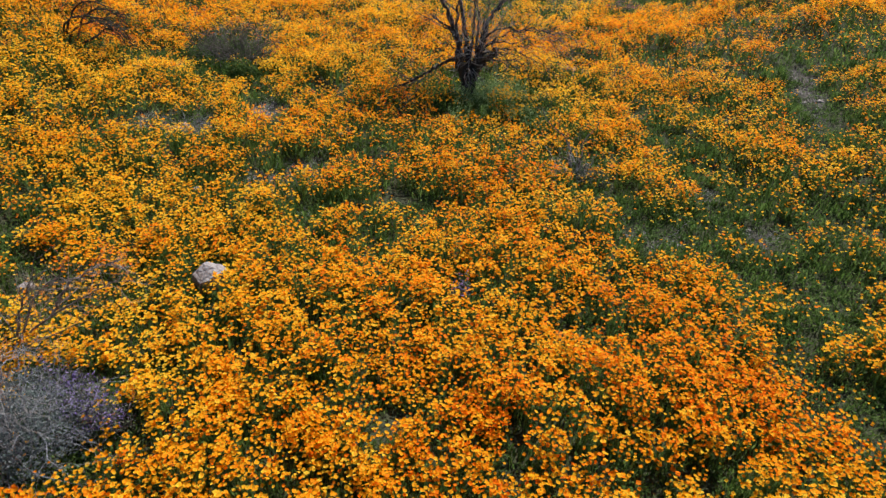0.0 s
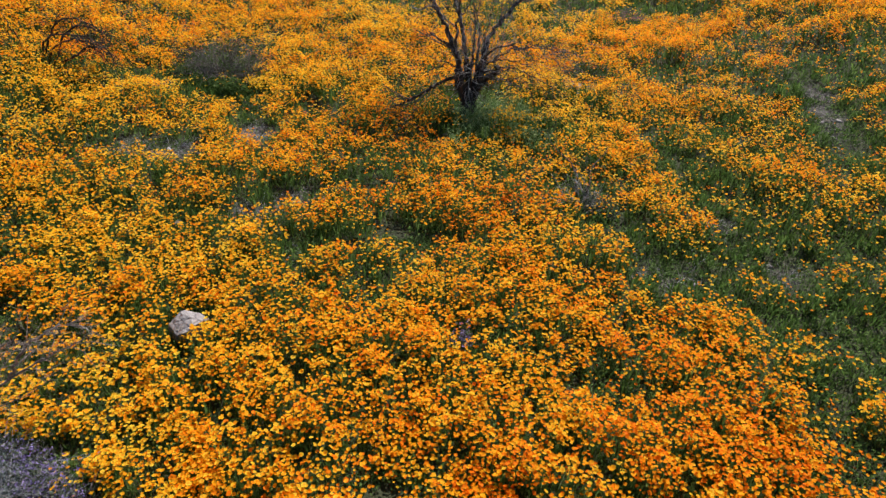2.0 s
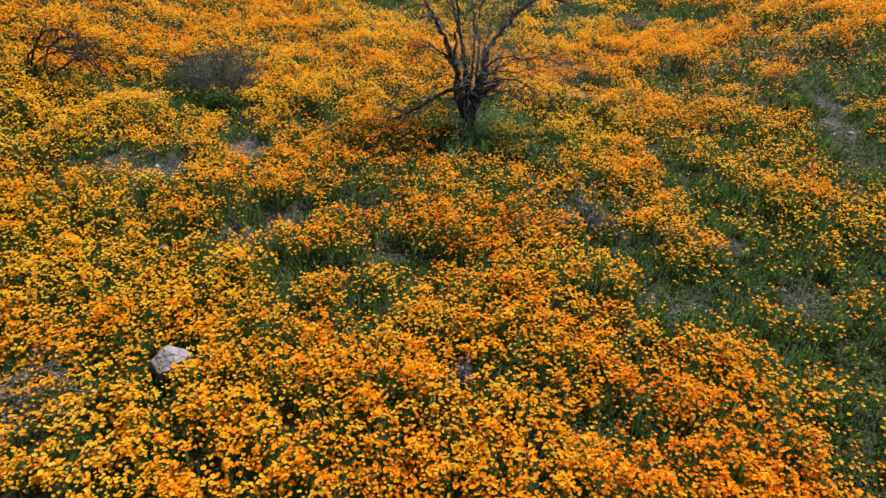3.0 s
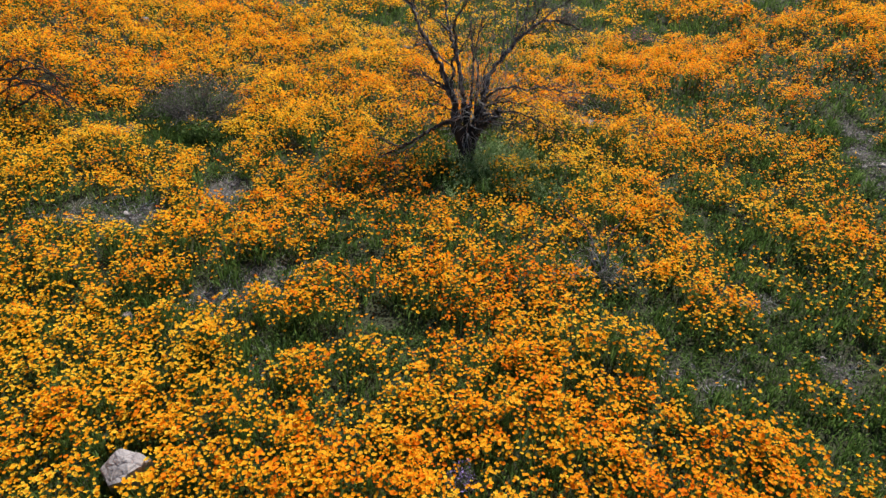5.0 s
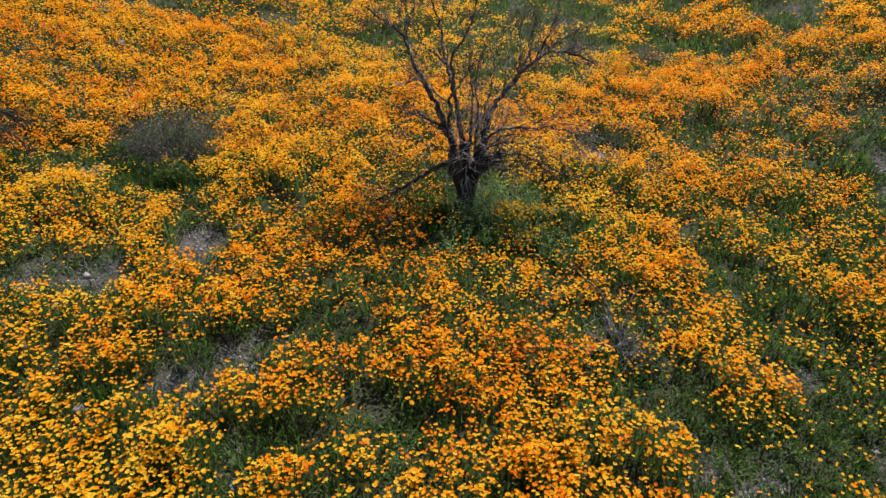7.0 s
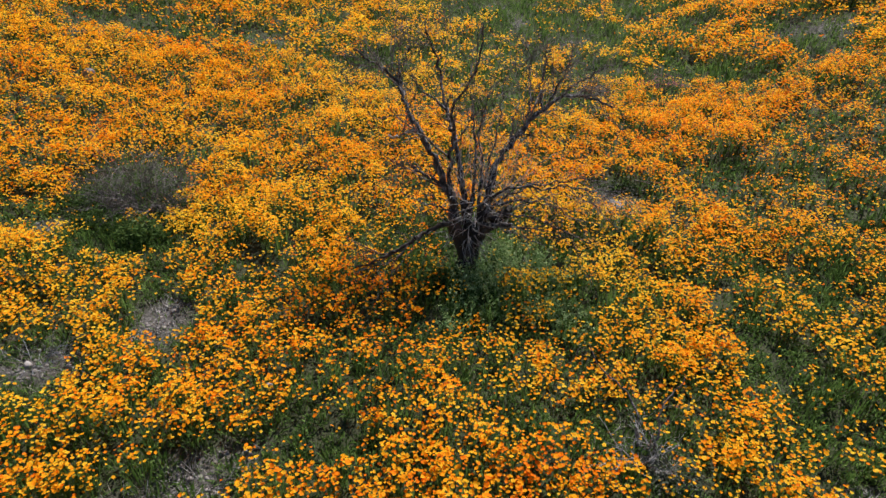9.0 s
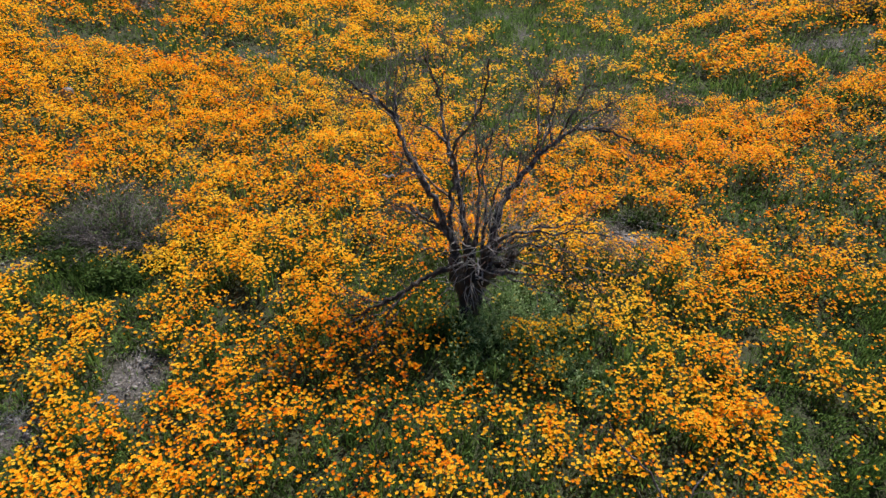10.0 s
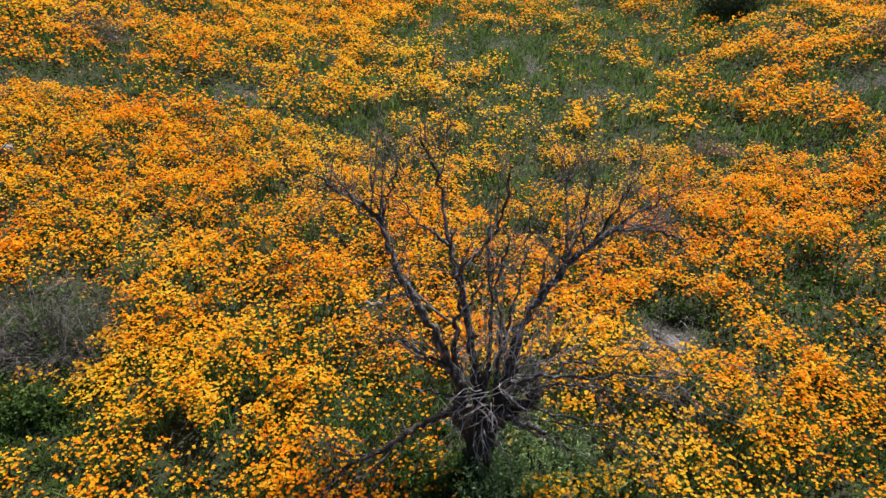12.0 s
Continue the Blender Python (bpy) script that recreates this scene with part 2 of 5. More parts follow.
COVER_TREE_SHADE = [
    (-0.01, -1.35, 0.39, 0.23, 0.42), (0.52, -1.60, 0.38, 0.22, 0.38), (1.06, -1.16, 0.29, 0.15, 0.56), (0.17, -1.05, 0.29, 0.30, 0.24), (1.35, -0.55, 0.29, 0.26, 0.42),
    (-0.36, -0.96, 0.19, 0.12, 0.52),
]
COVER_RIGHT_EDGE = [
    (3.70, -3.11, 0.53, 0.31, 0.32), (4.45, -2.37, 0.27, 0.47, 0.47), (3.21, -3.45, 0.34, 0.24, 0.2), (3.51, -3.56, 0.42, 0.24, 0.22), (2.64, -2.41, 0.18, 0.12, 0.52),
]
COVER_FAR_EDGE = [
    (6.54, 4.20, 1.05, 0.59, 0.56), (7.79, 5.74, 0.76, 0.77, 0.37), (6.59, 5.86, 0.74, 0.55, 0.42), (1.93, 6.93, 0.92, 1.55, 0.37), (2.54, 4.86, 0.45, 0.62, 0.52),
    (1.08, 7.96, 0.84, 1.14, 0.37),
]
COVER_RIGHT_THIN = [
    (2.35, -0.22, 0.56, 0.29, 0.56), (1.46, -0.76, 0.39, 0.34, 0.44), (2.89, -0.97, 0.54, 0.29, 0.52), (4.02, -0.11, 0.32, 0.36, 0.52), (0.66, -1.42, 0.26, 0.29, 0.37),
]
COVER_HEAP = [
    (2.12, -2.10, 0.43, 0.33, 0.47), (2.78, -1.70, 0.33, 0.25, 0.37), (1.68, -2.19, 0.25, 0.27, 0.32), (1.81, -2.45, 0.29, 0.25, 0.18), (3.27, -1.20, 0.26, 0.29, 0.22),
]
COVER_ROCK = [(-2.06, -5.56, 0.18, 0.10, 0.45), (-2.08, -5.36, 0.2, 0.16, 0.02)]
COVER = COVER_ROCK + COVER_FRONT + COVER_FRONT_LEFT + COVER_RIGHT_SWATH + COVER_MID_LEFT + COVER_MID + COVER_TREE_FOOT + COVER_MID_RIGHT + COVER_RIGHT_FAR + COVER_FAR_LEFT + COVER_FAR_MIDDLE + COVER_FAR_RIGHT + COVER_TREE_NEAR + COVER_TRUNK + COVER_TREE_SHADE + COVER_RIGHT_EDGE + COVER_FAR_EDGE + COVER_RIGHT_THIN + COVER_HEAP
YELLOWER = [
    (-5.0, -1.5, 2.0, 1.5, 0.5), (0.5, 7.5, 3.0, 3.0, 0.9), (1.3, 0.3, 0.9, 0.8, 1), (-3.5, 0.4, 1.2, 0.5, 0.9), (-2.5, -6.3, 1.0, 0.9, 0.7), (-2.6, -4.2, 1.4, 0.5, 0.7),
]
REDDER = [
    (2.4, -6.2, 0.9, 0.8, 0.55), (-0.4, -1.1, 0.9, 0.7, 0.6), (-1.6, -1.8, 1.0, 0.4, 0.5), (1.2, -6.6, 1.3, 0.6, 0.3), (1.9, -1.8, 0.6, 0.4, 0.3), (0.6, -3.0, 1.0, 0.5, 0.6), (-5.9, 0.4, 0.6, 0.3, 0.9), (5.0, 1.5, 1.5, 1.5, 0.3), (3.2, 2.6, 1.2, 1.2, 0.35), (-5.6, 7.0, 1.6, 1.6, 0.4), (5.6, 7.6, 1.2, 1.4, 0.35),
]


def bare(x, y):
    return np.maximum(spots(x, y, BARE), spots(x, y, FAR_BARE))


def base_cover(x, y):
    """The carpet at large: full in front and on the sides, broken and green up the middle of the far slope."""
    middle = np.clip(1.35 - np.abs(x - 1.0 - 0.16 * (y - 5)) / 2.6, 0, 1) * np.clip((y - 4.2) / 1.2, 0, 1)
    right = np.clip((x - 3.4) / 1.2, 0, 1) * np.clip((3.0 - y) / 2.0, 0, 1)
    return 0.97 - 0.55 * middle - 0.32 * right - 0.12 * np.clip((y - 7) / 3, 0, 1)


def cover(x, y):
    """How thickly the poppies stand, 0 to 1."""
    c = base_cover(x, y)
    wob = 1.0 * (fnoise(x * 2.4 + 5, y * 2.6, 43, 3) - 0.5)
    for cx, cy, rx, ry, level in COVER:
        w = np.clip((1.45 - np.hypot((x - cx) / rx, (y - cy) / ry) - wob) * 1.5, 0, 1)
        c = c + np.minimum(level - c, 0) * w
    far = np.clip((y - 2.5) / 2.5, 0, 1)
    c = np.clip(c + (2.4 + 3.4 * far) * (fnoise(x * 1.9, y * 2.1, 71, 2) - 0.47 + 0.02 * far) * c * (1.15 - c), 0.03, 1)
    return c * (1 - np.clip(bare(x, y) * 1.25, 0, 1))


def hue(x, y):
    """From orange, 0, to yellow, 1."""
    return 0.47 + 0.05 * np.clip((y + 4.5) / 3, 0, 1) - 0.04 * np.clip((y - 0.5) / 2, 0, 1) + 0.4 * spots(x, y, YELLOWER) - 0.45 * spots(x, y, REDDER)


def mound(x, y):
    """Height to which the plants grow."""
    n = fnoise(x * 1.5 + 4.0 + 0.4 * y, y * 1.6, 23, 2)
    return np.clip(0.12 + 0.15 * cover(x, y) + np.where(y > 0.5, 0.5, 0.38) * (n - 0.45), 0.07, 0.45) * (1 - 0.6 * bare(x, y))


def half_width(y):
    return np.where(y < 5, 4.3 + (y + 8.2) * 0.60, 12.3)


def in_field(x, y):
    """The stretch that is grown with full-sized plants."""
    ragged = 1.5 * (fnoise(x * 0.8 + 3, y * 0.8, 57, 3) - 0.4)
    return (np.abs(x - 0.1) < half_width(y) + ragged) & (y > -8.7 - ragged) & (y < 16.5 + ragged)


def scatter(n, y0, y1, weight):
    """Up to n random places in a stretch of the field, kept by the weight there."""
    y = rng.uniform(y0, y1, n)
    x = rng.uniform(-12.3, 12.3, n)
    keep = np.abs(x - 0.1) < half_width(y)
    x, y = x[keep], y[keep]
    keep = rng.random(len(x)) < weight(x, y)
    return x[keep], y[keep]


def mesh_from(name, verts, tris, mat, radial=None, tone=None):
    me = bpy.data.meshes.new(name)
    me.vertices.add(len(verts))
    me.vertices.foreach_set("co", np.asarray(verts, np.float32).ravel())
    me.loops.add(tris.size)
    me.loops.foreach_set("vertex_index", tris.astype(np.int32).ravel())
    me.polygons.add(len(tris))
    me.polygons.foreach_set("loop_start", np.arange(0, tris.size, 3, dtype=np.int32))
    me.polygons.foreach_set("loop_total", np.full(len(tris), 3, np.int32))
    if radial is not None:
        uv = me.uv_layers.new(name="along")
        r = radial[tris.ravel()].astype(np.float32)
        v = r * 0 + 0.5 if tone is None else tone[tris.ravel()].astype(np.float32)
        uv.data.foreach_set("uv", np.stack([r, v], 1).ravel())
    me.update(calc_edges=True)
    me.validate()
    me.materials.append(mat)
    return me


def part(name, bm, material, parent, label=""):
    """A bmesh as one mesh object under a thing or a part."""
    me = bpy.data.meshes.new(name)
    bm.to_mesh(me)
    bm.free()
    me.materials.append(material)
    ob = new(name, me)
    ob.parent = parent
    return tagged(ob, label)


def part_mesh(name, me, parent, label="", kind=""):
    ob = new(name, me)
    ob.parent = parent
    return tagged(ob, label, kind=kind)


def thing(name, at, label, category, group="", kind=""):
    ob = new(name)
    ob.empty_display_size = 0.1
    ob.location = at
    return tagged(ob, label, category, group, kind)


# ---- materials ----
def material(name):
    m = bpy.data.materials.new(name)
    m.use_nodes = True
    nt = m.node_tree
    return m, nt, nt.nodes["Principled BSDF"], nt.nodes["Material Output"]


def node(nt, kind, **inputs):
    n = nt.nodes.new(kind)
    for k, v in inputs.items():
        n.inputs[k.replace("_", " ")].default_value = v
    return n


def ramp(nt, fac, stops):
    r = nt.nodes.new("ShaderNodeValToRGB")
    e = r.color_ramp.elements
    while len(e) < len(stops):
        e.new(0.5)
    for el, (p, c) in zip(e, stops):
        el.position, el.color = p, (*c, 1)
    nt.links.new(fac, r.inputs[0])
    return r.outputs[0]


def math_node(nt, op, a, b=0.0, clamp=False):
    n = nt.nodes.new("ShaderNodeMath")
    n.operation, n.use_clamp = op, clamp
    for i, v in enumerate((a, b)):
        if isinstance(v, (int, float)):
            n.inputs[i].default_value = v
        else:
            nt.links.new(v, n.inputs[i])
    return n.outputs[0]


def place_noise(nt, scale, detail=3.0, coord="Object", stretch=None):
    tc = nt.nodes.new("ShaderNodeTexCoord")
    n = node(nt, "ShaderNodeTexNoise", Scale=scale, Detail=detail)
    if stretch:
        mp = nt.nodes.new("ShaderNodeMapping")
        mp.inputs["Scale"].default_value = stretch
        nt.links.new(tc.outputs[coord], mp.inputs[0])
        nt.links.new(mp.outputs[0], n.inputs["Vector"])
    else:
        nt.links.new(tc.outputs[coord], n.inputs["Vector"])
    return n.outputs["Fac"]


def mix_color(nt, fac, a, b, blend="MIX"):
    n = nt.nodes.new("ShaderNodeMix")
    n.data_type, n.blend_type = "RGBA", blend
    for sock, v in ((n.inputs[0], fac), (n.inputs[6], a), (n.inputs[7], b)):
        if isinstance(v, (int, float)):
            sock.default_value = v
        elif isinstance(v, tuple):
            sock.default_value = (*v, 1)
        else:
            nt.links.new(v, sock)
    return n.outputs[2]


def leafy(name, stops, shift=0.3, scale=0.6, translucent=0.35, rough=0.55, base=None, gloss=0.12):
    """Thin leaf or petal: a colour of its own for each, drifting from place to place, with light through it."""
    m, nt, bsdf, out = material(name)
    geo = nt.nodes.new("ShaderNodeNewGeometry")
    info = nt.nodes.new("ShaderNodeObjectInfo")
    r = math_node(nt, "FRACT", math_node(nt, "ADD", geo.outputs["Random Per Island"], info.outputs["Random"]))
    tc = nt.nodes.new("ShaderNodeNewGeometry")
    nz = node(nt, "ShaderNodeTexNoise", Scale=scale, Detail=2.0)
    nt.links.new(tc.outputs["Position"], nz.inputs["Vector"])
    pos = math_node(nt, "MULTIPLY", math_node(nt, "SUBTRACT", nz.outputs["Fac"], 0.5), shift * 4)
    f = math_node(nt, "ADD", math_node(nt, "ADD", math_node(nt, "MULTIPLY", r, 0.9), 0.05), pos, True)
    col = ramp(nt, f, stops)
    if base:
        uv = nt.nodes.new("ShaderNodeUVMap")
        sep = nt.nodes.new("ShaderNodeSeparateXYZ")
        nt.links.new(uv.outputs[0], sep.inputs[0])
        f2 = math_node(nt, "ADD", f, math_node(nt, "MULTIPLY", math_node(nt, "SUBTRACT", sep.outputs[1], 0.5), 0.8), True)
        nt.links.new(f2, col.node.inputs[0])
        rim = math_node(nt, "POWER", sep.outputs[0], 2.0, True)
        col = mix_color(nt, rim, mix_color(nt, 0.8, col, base), col)
    nt.links.new(col, bsdf.inputs["Base Color"])
    bsdf.inputs["Roughness"].default_value = rough
    bsdf.inputs["Specular IOR Level"].default_value = gloss
    tr = nt.nodes.new("ShaderNodeBsdfTranslucent")
    nt.links.new(col, tr.inputs[0])
    mx = nt.nodes.new("ShaderNodeMixShader")
    mx.inputs[0].default_value = translucent
    nt.links.new(bsdf.outputs[0], mx.inputs[1])
    nt.links.new(tr.outputs[0], mx.inputs[2])
    nt.links.new(mx.outputs[0], out.inputs[0])
    return m


def bump(nt, bsdf, height, strength, distance):
    b = node(nt, "ShaderNodeBump", Strength=strength, Distance=distance)
    nt.links.new(height, b.inputs["Height"])
    nt.links.new(b.outputs[0], bsdf.inputs["Normal"])


PETAL = leafy("poppy_petal", [(0.0, (0.80, 0.17, 0.008)), (0.25, (0.88, 0.38, 0.014)), (0.6, (0.92, 0.56, 0.026)), (1.0, (0.94, 0.80, 0.08))],
              shift=0.2, scale=0.7, translucent=0.5, rough=0.6, gloss=0.06, base=(0.82, 0.25, 0.010))
LEAF = leafy("poppy_leaf", [(0.0, (0.030, 0.054, 0.015)), (0.5, (0.074, 0.145, 0.034)), (1.0, (0.180, 0.285, 0.088))], shift=0.28, scale=3.0, translucent=0.48)
GRASS = leafy("fresh_grass", [(0.0, (0.06, 0.12, 0.022)), (0.5, (0.15, 0.245, 0.05)), (1.0, (0.29, 0.38, 0.11))], shift=0.2, scale=1.5, translucent=0.35)
STRAW = leafy("dry_straw", [(0.0, (0.08, 0.07, 0.06)), (0.5, (0.16, 0.145, 0.135)), (1.0, (0.28, 0.26, 0.24))], shift=0.1, scale=2, translucent=0.15, rough=0.8)
VIOLET = leafy("violet_petal", [(0.0, (0.14, 0.10, 0.36)), (0.5, (0.26, 0.20, 0.52)), (1.0, (0.42, 0.35, 0.66))], shift=0.1, scale=2, translucent=0.3)
PINK = leafy("pink_petal", [(0.0, (0.32, 0.09, 0.18)), (1.0, (0.5, 0.2, 0.3))], shift=0.1, scale=2, translucent=0.3)
SAGE = leafy("grey_leaf", [(0.0, (0.045, 0.062, 0.042)), (0.5, (0.085, 0.105, 0.078)), (1.0, (0.16, 0.175, 0.15))], shift=0.15, scale=1.5, translucent=0.2)
BLUEGREY = leafy("blue_grey_leaf", [(0.0, (0.055, 0.082, 0.080)), (0.5, (0.115, 0.15, 0.155)), (1.0, (0.24, 0.275, 0.31))], shift=0.15, scale=1.5, translucent=0.2)
WEED = leafy("weed_leaf", [(0.0, (0.10, 0.19, 0.065)), (0.5, (0.21, 0.33, 0.135)), (1.0, (0.42, 0.53, 0.30))], shift=0.2, scale=4.0, translucent=0.35)
# deep green; shade at the feet of shrub and tree is in the colour
SHADEDLEAF = leafy("deep_shaded_leaf", [(0.0, (0.028, 0.058, 0.014)), (0.5, (0.07, 0.13, 0.034)), (1.0, (0.15, 0.22, 0.075))], shift=0.2, scale=3.0, translucent=0.35)
DARKLEAF = leafy("dark_leaf", [(0.0, (0.015, 0.03, 0.01)), (1.0, (0.05, 0.08, 0.03))], shift=0.15, scale=1.5, translucent=0.2)


def bark_material(name, dark, mid, pale, scale=9.0):
    m, nt, bsdf, out = material(name)
    a = place_noise(nt, scale, 6.0, stretch=(1, 1, 0.35))
    col = ramp(nt, a, [(0.32, dark), (0.52, mid), (0.72, pale)])
    nt.links.new(col, bsdf.inputs["Base Color"])
    bsdf.inputs["Roughness"].default_value = 0.85
    bump(nt, bsdf, place_noise(nt, scale * 4, 5.0, stretch=(1, 1, 0.25)), 1.0, 0.02)
    return m


BARK = bark_material("dead_bark", (0.014, 0.011, 0.011), (0.036, 0.029, 0.028), (0.10, 0.085, 0.085))
# weathered wood; its pale bluish streaks also paint in highlights
LIMB = bark_material("weathered_sheen_limb", (0.014, 0.012, 0.015), (0.055, 0.051, 0.062), (0.30, 0.30, 0.345), 30.0)
BLEACHED = bark_material("bleached_twig", (0.16, 0.155, 0.17), (0.28, 0.275, 0.30), (0.46, 0.45, 0.48), 20.0)
BLUETWIG = bark_material("blue_grey_twig", (0.14, 0.15, 0.19), (0.27, 0.285, 0.35), (0.50, 0.52, 0.60), 20.0)
TWIG = bark_material("grey_twig", (0.09, 0.07, 0.07), (0.19, 0.16, 0.155), (0.36, 0.32, 0.31), 20.0)
MAUVETWIG = bark_material("mauve_grey_twig", (0.06, 0.053, 0.06), (0.135, 0.12, 0.132), (0.29, 0.265, 0.28), 22.0)
DARKTWIG = bark_material("dark_twig", (0.040, 0.034, 0.038), (0.098, 0.085, 0.095), (0.25, 0.225, 0.25), 26.0)


def soil_material():
    m, nt, bsdf, out = material("soil")
    fine = place_noise(nt, 38.0, 6.0)
    broad = place_noise(nt, 1.3, 3.0)
    dirt = ramp(nt, fine, [(0.28, (0.036, 0.032, 0.037)), (0.5, (0.098, 0.090, 0.102)), (0.75, (0.225, 0.213, 0.235))])
    # dark soil and litter under plants, shade of the gaps put into the colour
    shaded_soil = ramp(nt, fine, [(0.3, (0.014, 0.020, 0.008)), (0.7, (0.040, 0.046, 0.022))])
    at = nt.nodes.new("ShaderNodeAttribute")
    at.attribute_name = "open_soil"
    f = math_node(nt, "MULTIPLY", at.outputs["Fac"], math_node(nt, "ADD", broad, 0.55), True)
    dirt = mix_color(nt, 0.8, dirt, ramp(nt, place_noise(nt, 7.0, 4.0), [(0.35, (0.35, 0.33, 0.32)), (0.62, (1, 1, 1))]), "MULTIPLY")
    near = mix_color(nt, f, shaded_soil, dirt)
    # beyond the built field the same carpet goes on as colour
    drifts = place_noise(nt, 3.4, 10.0, stretch=(1, 1.2, 1))
    far = ramp(nt, drifts, [(0.34, (0.030, 0.045, 0.012)), (0.48, (0.10, 0.075, 0.012)), (0.62, (0.32, 0.15, 0.008))])
    at2 = nt.nodes.new("ShaderNodeAttribute")
    at2.attribute_name = "beyond"
    nt.links.new(mix_color(nt, at2.outputs["Fac"], near, far), bsdf.inputs["Base Color"])
    bsdf.inputs["Roughness"].default_value = 0.95
    bump(nt, bsdf, place_noise(nt, 16.0, 9.0), 1.0, 0.05)
    return m


def stone_material(name, k):
    m, nt, bsdf, out = material(name)
    a = place_noise(nt, 7.0, 6.0)
    col = ramp(nt, a, [(0.26, (0.19 * k, 0.172 * k, 0.195 * k)), (0.48, (0.29 * k, 0.268 * k, 0.295 * k)), (0.70, (0.39 * k, 0.365 * k, 0.385 * k))])
    bsdf.inputs["Roughness"].default_value = 0.9
    crack = node(nt, "ShaderNodeTexVoronoi", Scale=9.0, Randomness=1.0)
    crack.feature = "DISTANCE_TO_EDGE"
    tc = nt.nodes.new("ShaderNodeTexCoord")
    wob = nt.nodes.new("ShaderNodeVectorMath")
    nz = node(nt, "ShaderNodeTexNoise", Scale=6.0, Detail=4.0)
    nt.links.new(tc.outputs["Object"], nz.inputs["Vector"])
    nt.links.new(tc.outputs["Object"], wob.inputs[0])
    sc = nt.nodes.new("ShaderNodeVectorMath")
    sc.operation = "SCALE"
    sc.inputs["Scale"].default_value = 0.22
    nt.links.new(nz.outputs["Color"], sc.inputs[0])
    nt.links.new(sc.outputs[0], wob.inputs[1])
    nt.links.new(wob.outputs[0], crack.inputs["Vector"])
    line = ramp(nt, crack.outputs["Distance"], [(0.0, (0.35, 0.33, 0.35)), (0.02, (0.75, 0.73, 0.75)), (0.06, (1, 1, 1))])
    nt.links.new(mix_color(nt, 0.85, col, line, "MULTIPLY"), bsdf.inputs["Base Color"])
    bump(nt, bsdf, math_node(nt, "ADD", place_noise(nt, 22.0, 8.0), math_node(nt, "MULTIPLY", crack.outputs["Distance"], 3.0, True)), 0.8, 0.012)
    return m


SOIL, STONE, DULL_STONE = soil_material(), stone_material("pale_stone", 0.85), stone_material("dull_stone", 0.58)


# ---- ground ----
def build_ground():
    inner_x = np.arange(-15, 15.01, 0.2)
    inner_y = np.arange(-13, 19.01, 0.2)
    reach = np.array([16, 18, 22, 30, 50, 100, 250, 700, 2000, 4000], float)
    xs = np.r_[-reach[::-1], inner_x, reach]
    ys = np.r_[-reach[::-1], inner_y, reach + 5]
    X, Y = np.meshgrid(xs, ys)
    Z = terrain(X.ravel(), Y.ravel())
    far = np.hypot(X.ravel(), Y.ravel())
    Z = np.where(far > 40, np.minimum(Z, 3.0), Z)
    verts = np.stack([X.ravel(), Y.ravel(), Z], 1)
    w, h = len(xs), len(ys)
    i = (np.arange(h - 1)[:, None] * w + np.arange(w - 1)[None]).ravel()
    tris = np.r_[np.stack([i, i + 1, i + w + 1], 1), np.stack([i, i + w + 1, i + w], 1)]
    me = mesh_from("ground", verts, tris, SOIL)
    a = me.attributes.new("open_soil", "FLOAT", "POINT")
    a.data.foreach_set("value", bare(X.ravel(), Y.ravel()).astype(np.float32))
    b = me.attributes.new("beyond", "FLOAT", "POINT")
    edge = np.maximum(np.abs(X.ravel()) - half_width(Y.ravel()), np.maximum(-8.6 - Y.ravel(), Y.ravel() - 16.5))
    b.data.foreach_set("value", np.clip(edge / 0.8, 0, 1).astype(np.float32))
    me.polygons.foreach_set("use_smooth", np.ones(len(tris), bool))
    return tagged(new("ground", me), "stony brown soil under a carpet of poppies", "ground", kind="structure")


build_ground()


# ---- poppies ----
def flower_template(rim, inner):
    """A cup of petals: a centre, an inner ring of four points if wanted, and a rim, every second point of it in a notch between petals.
    Returns angle, share of the radius, notch, triangles."""
    turn = np.arange(rim) * 2 * np.pi / rim
    A, S, E = [0.0], [0.0], [0.0]
    if inner:
        A, S, E = A + list(turn[1::2]), S + [0.5] * 4, E + [0.0] * 4
    o = len(A)
    A, S, E = A + list(turn), S + [1.0] * rim, E + [(1.0 if k % 2 == 0 and rim > 5 else 0.0) for k in range(rim)]
    if inner:
        T = [(0, 1 + j, 1 + (j + 1) % 4) for j in range(4)]
        for j in range(4):
            a, b = 1 + j, 1 + (j + 1) % 4
            T += [(a, o + 2 * j + 1, o + (2 * j + 2) % 8), (a, o + (2 * j + 2) % 8, b), (b, o + (2 * j + 2) % 8, o + (2 * j + 3) % 8)]
    else:
        T = [(0, o + j, o + (j + 1) % rim) for j in range(rim)]
    return np.array(A), np.array(S), np.array(E), np.array(T)


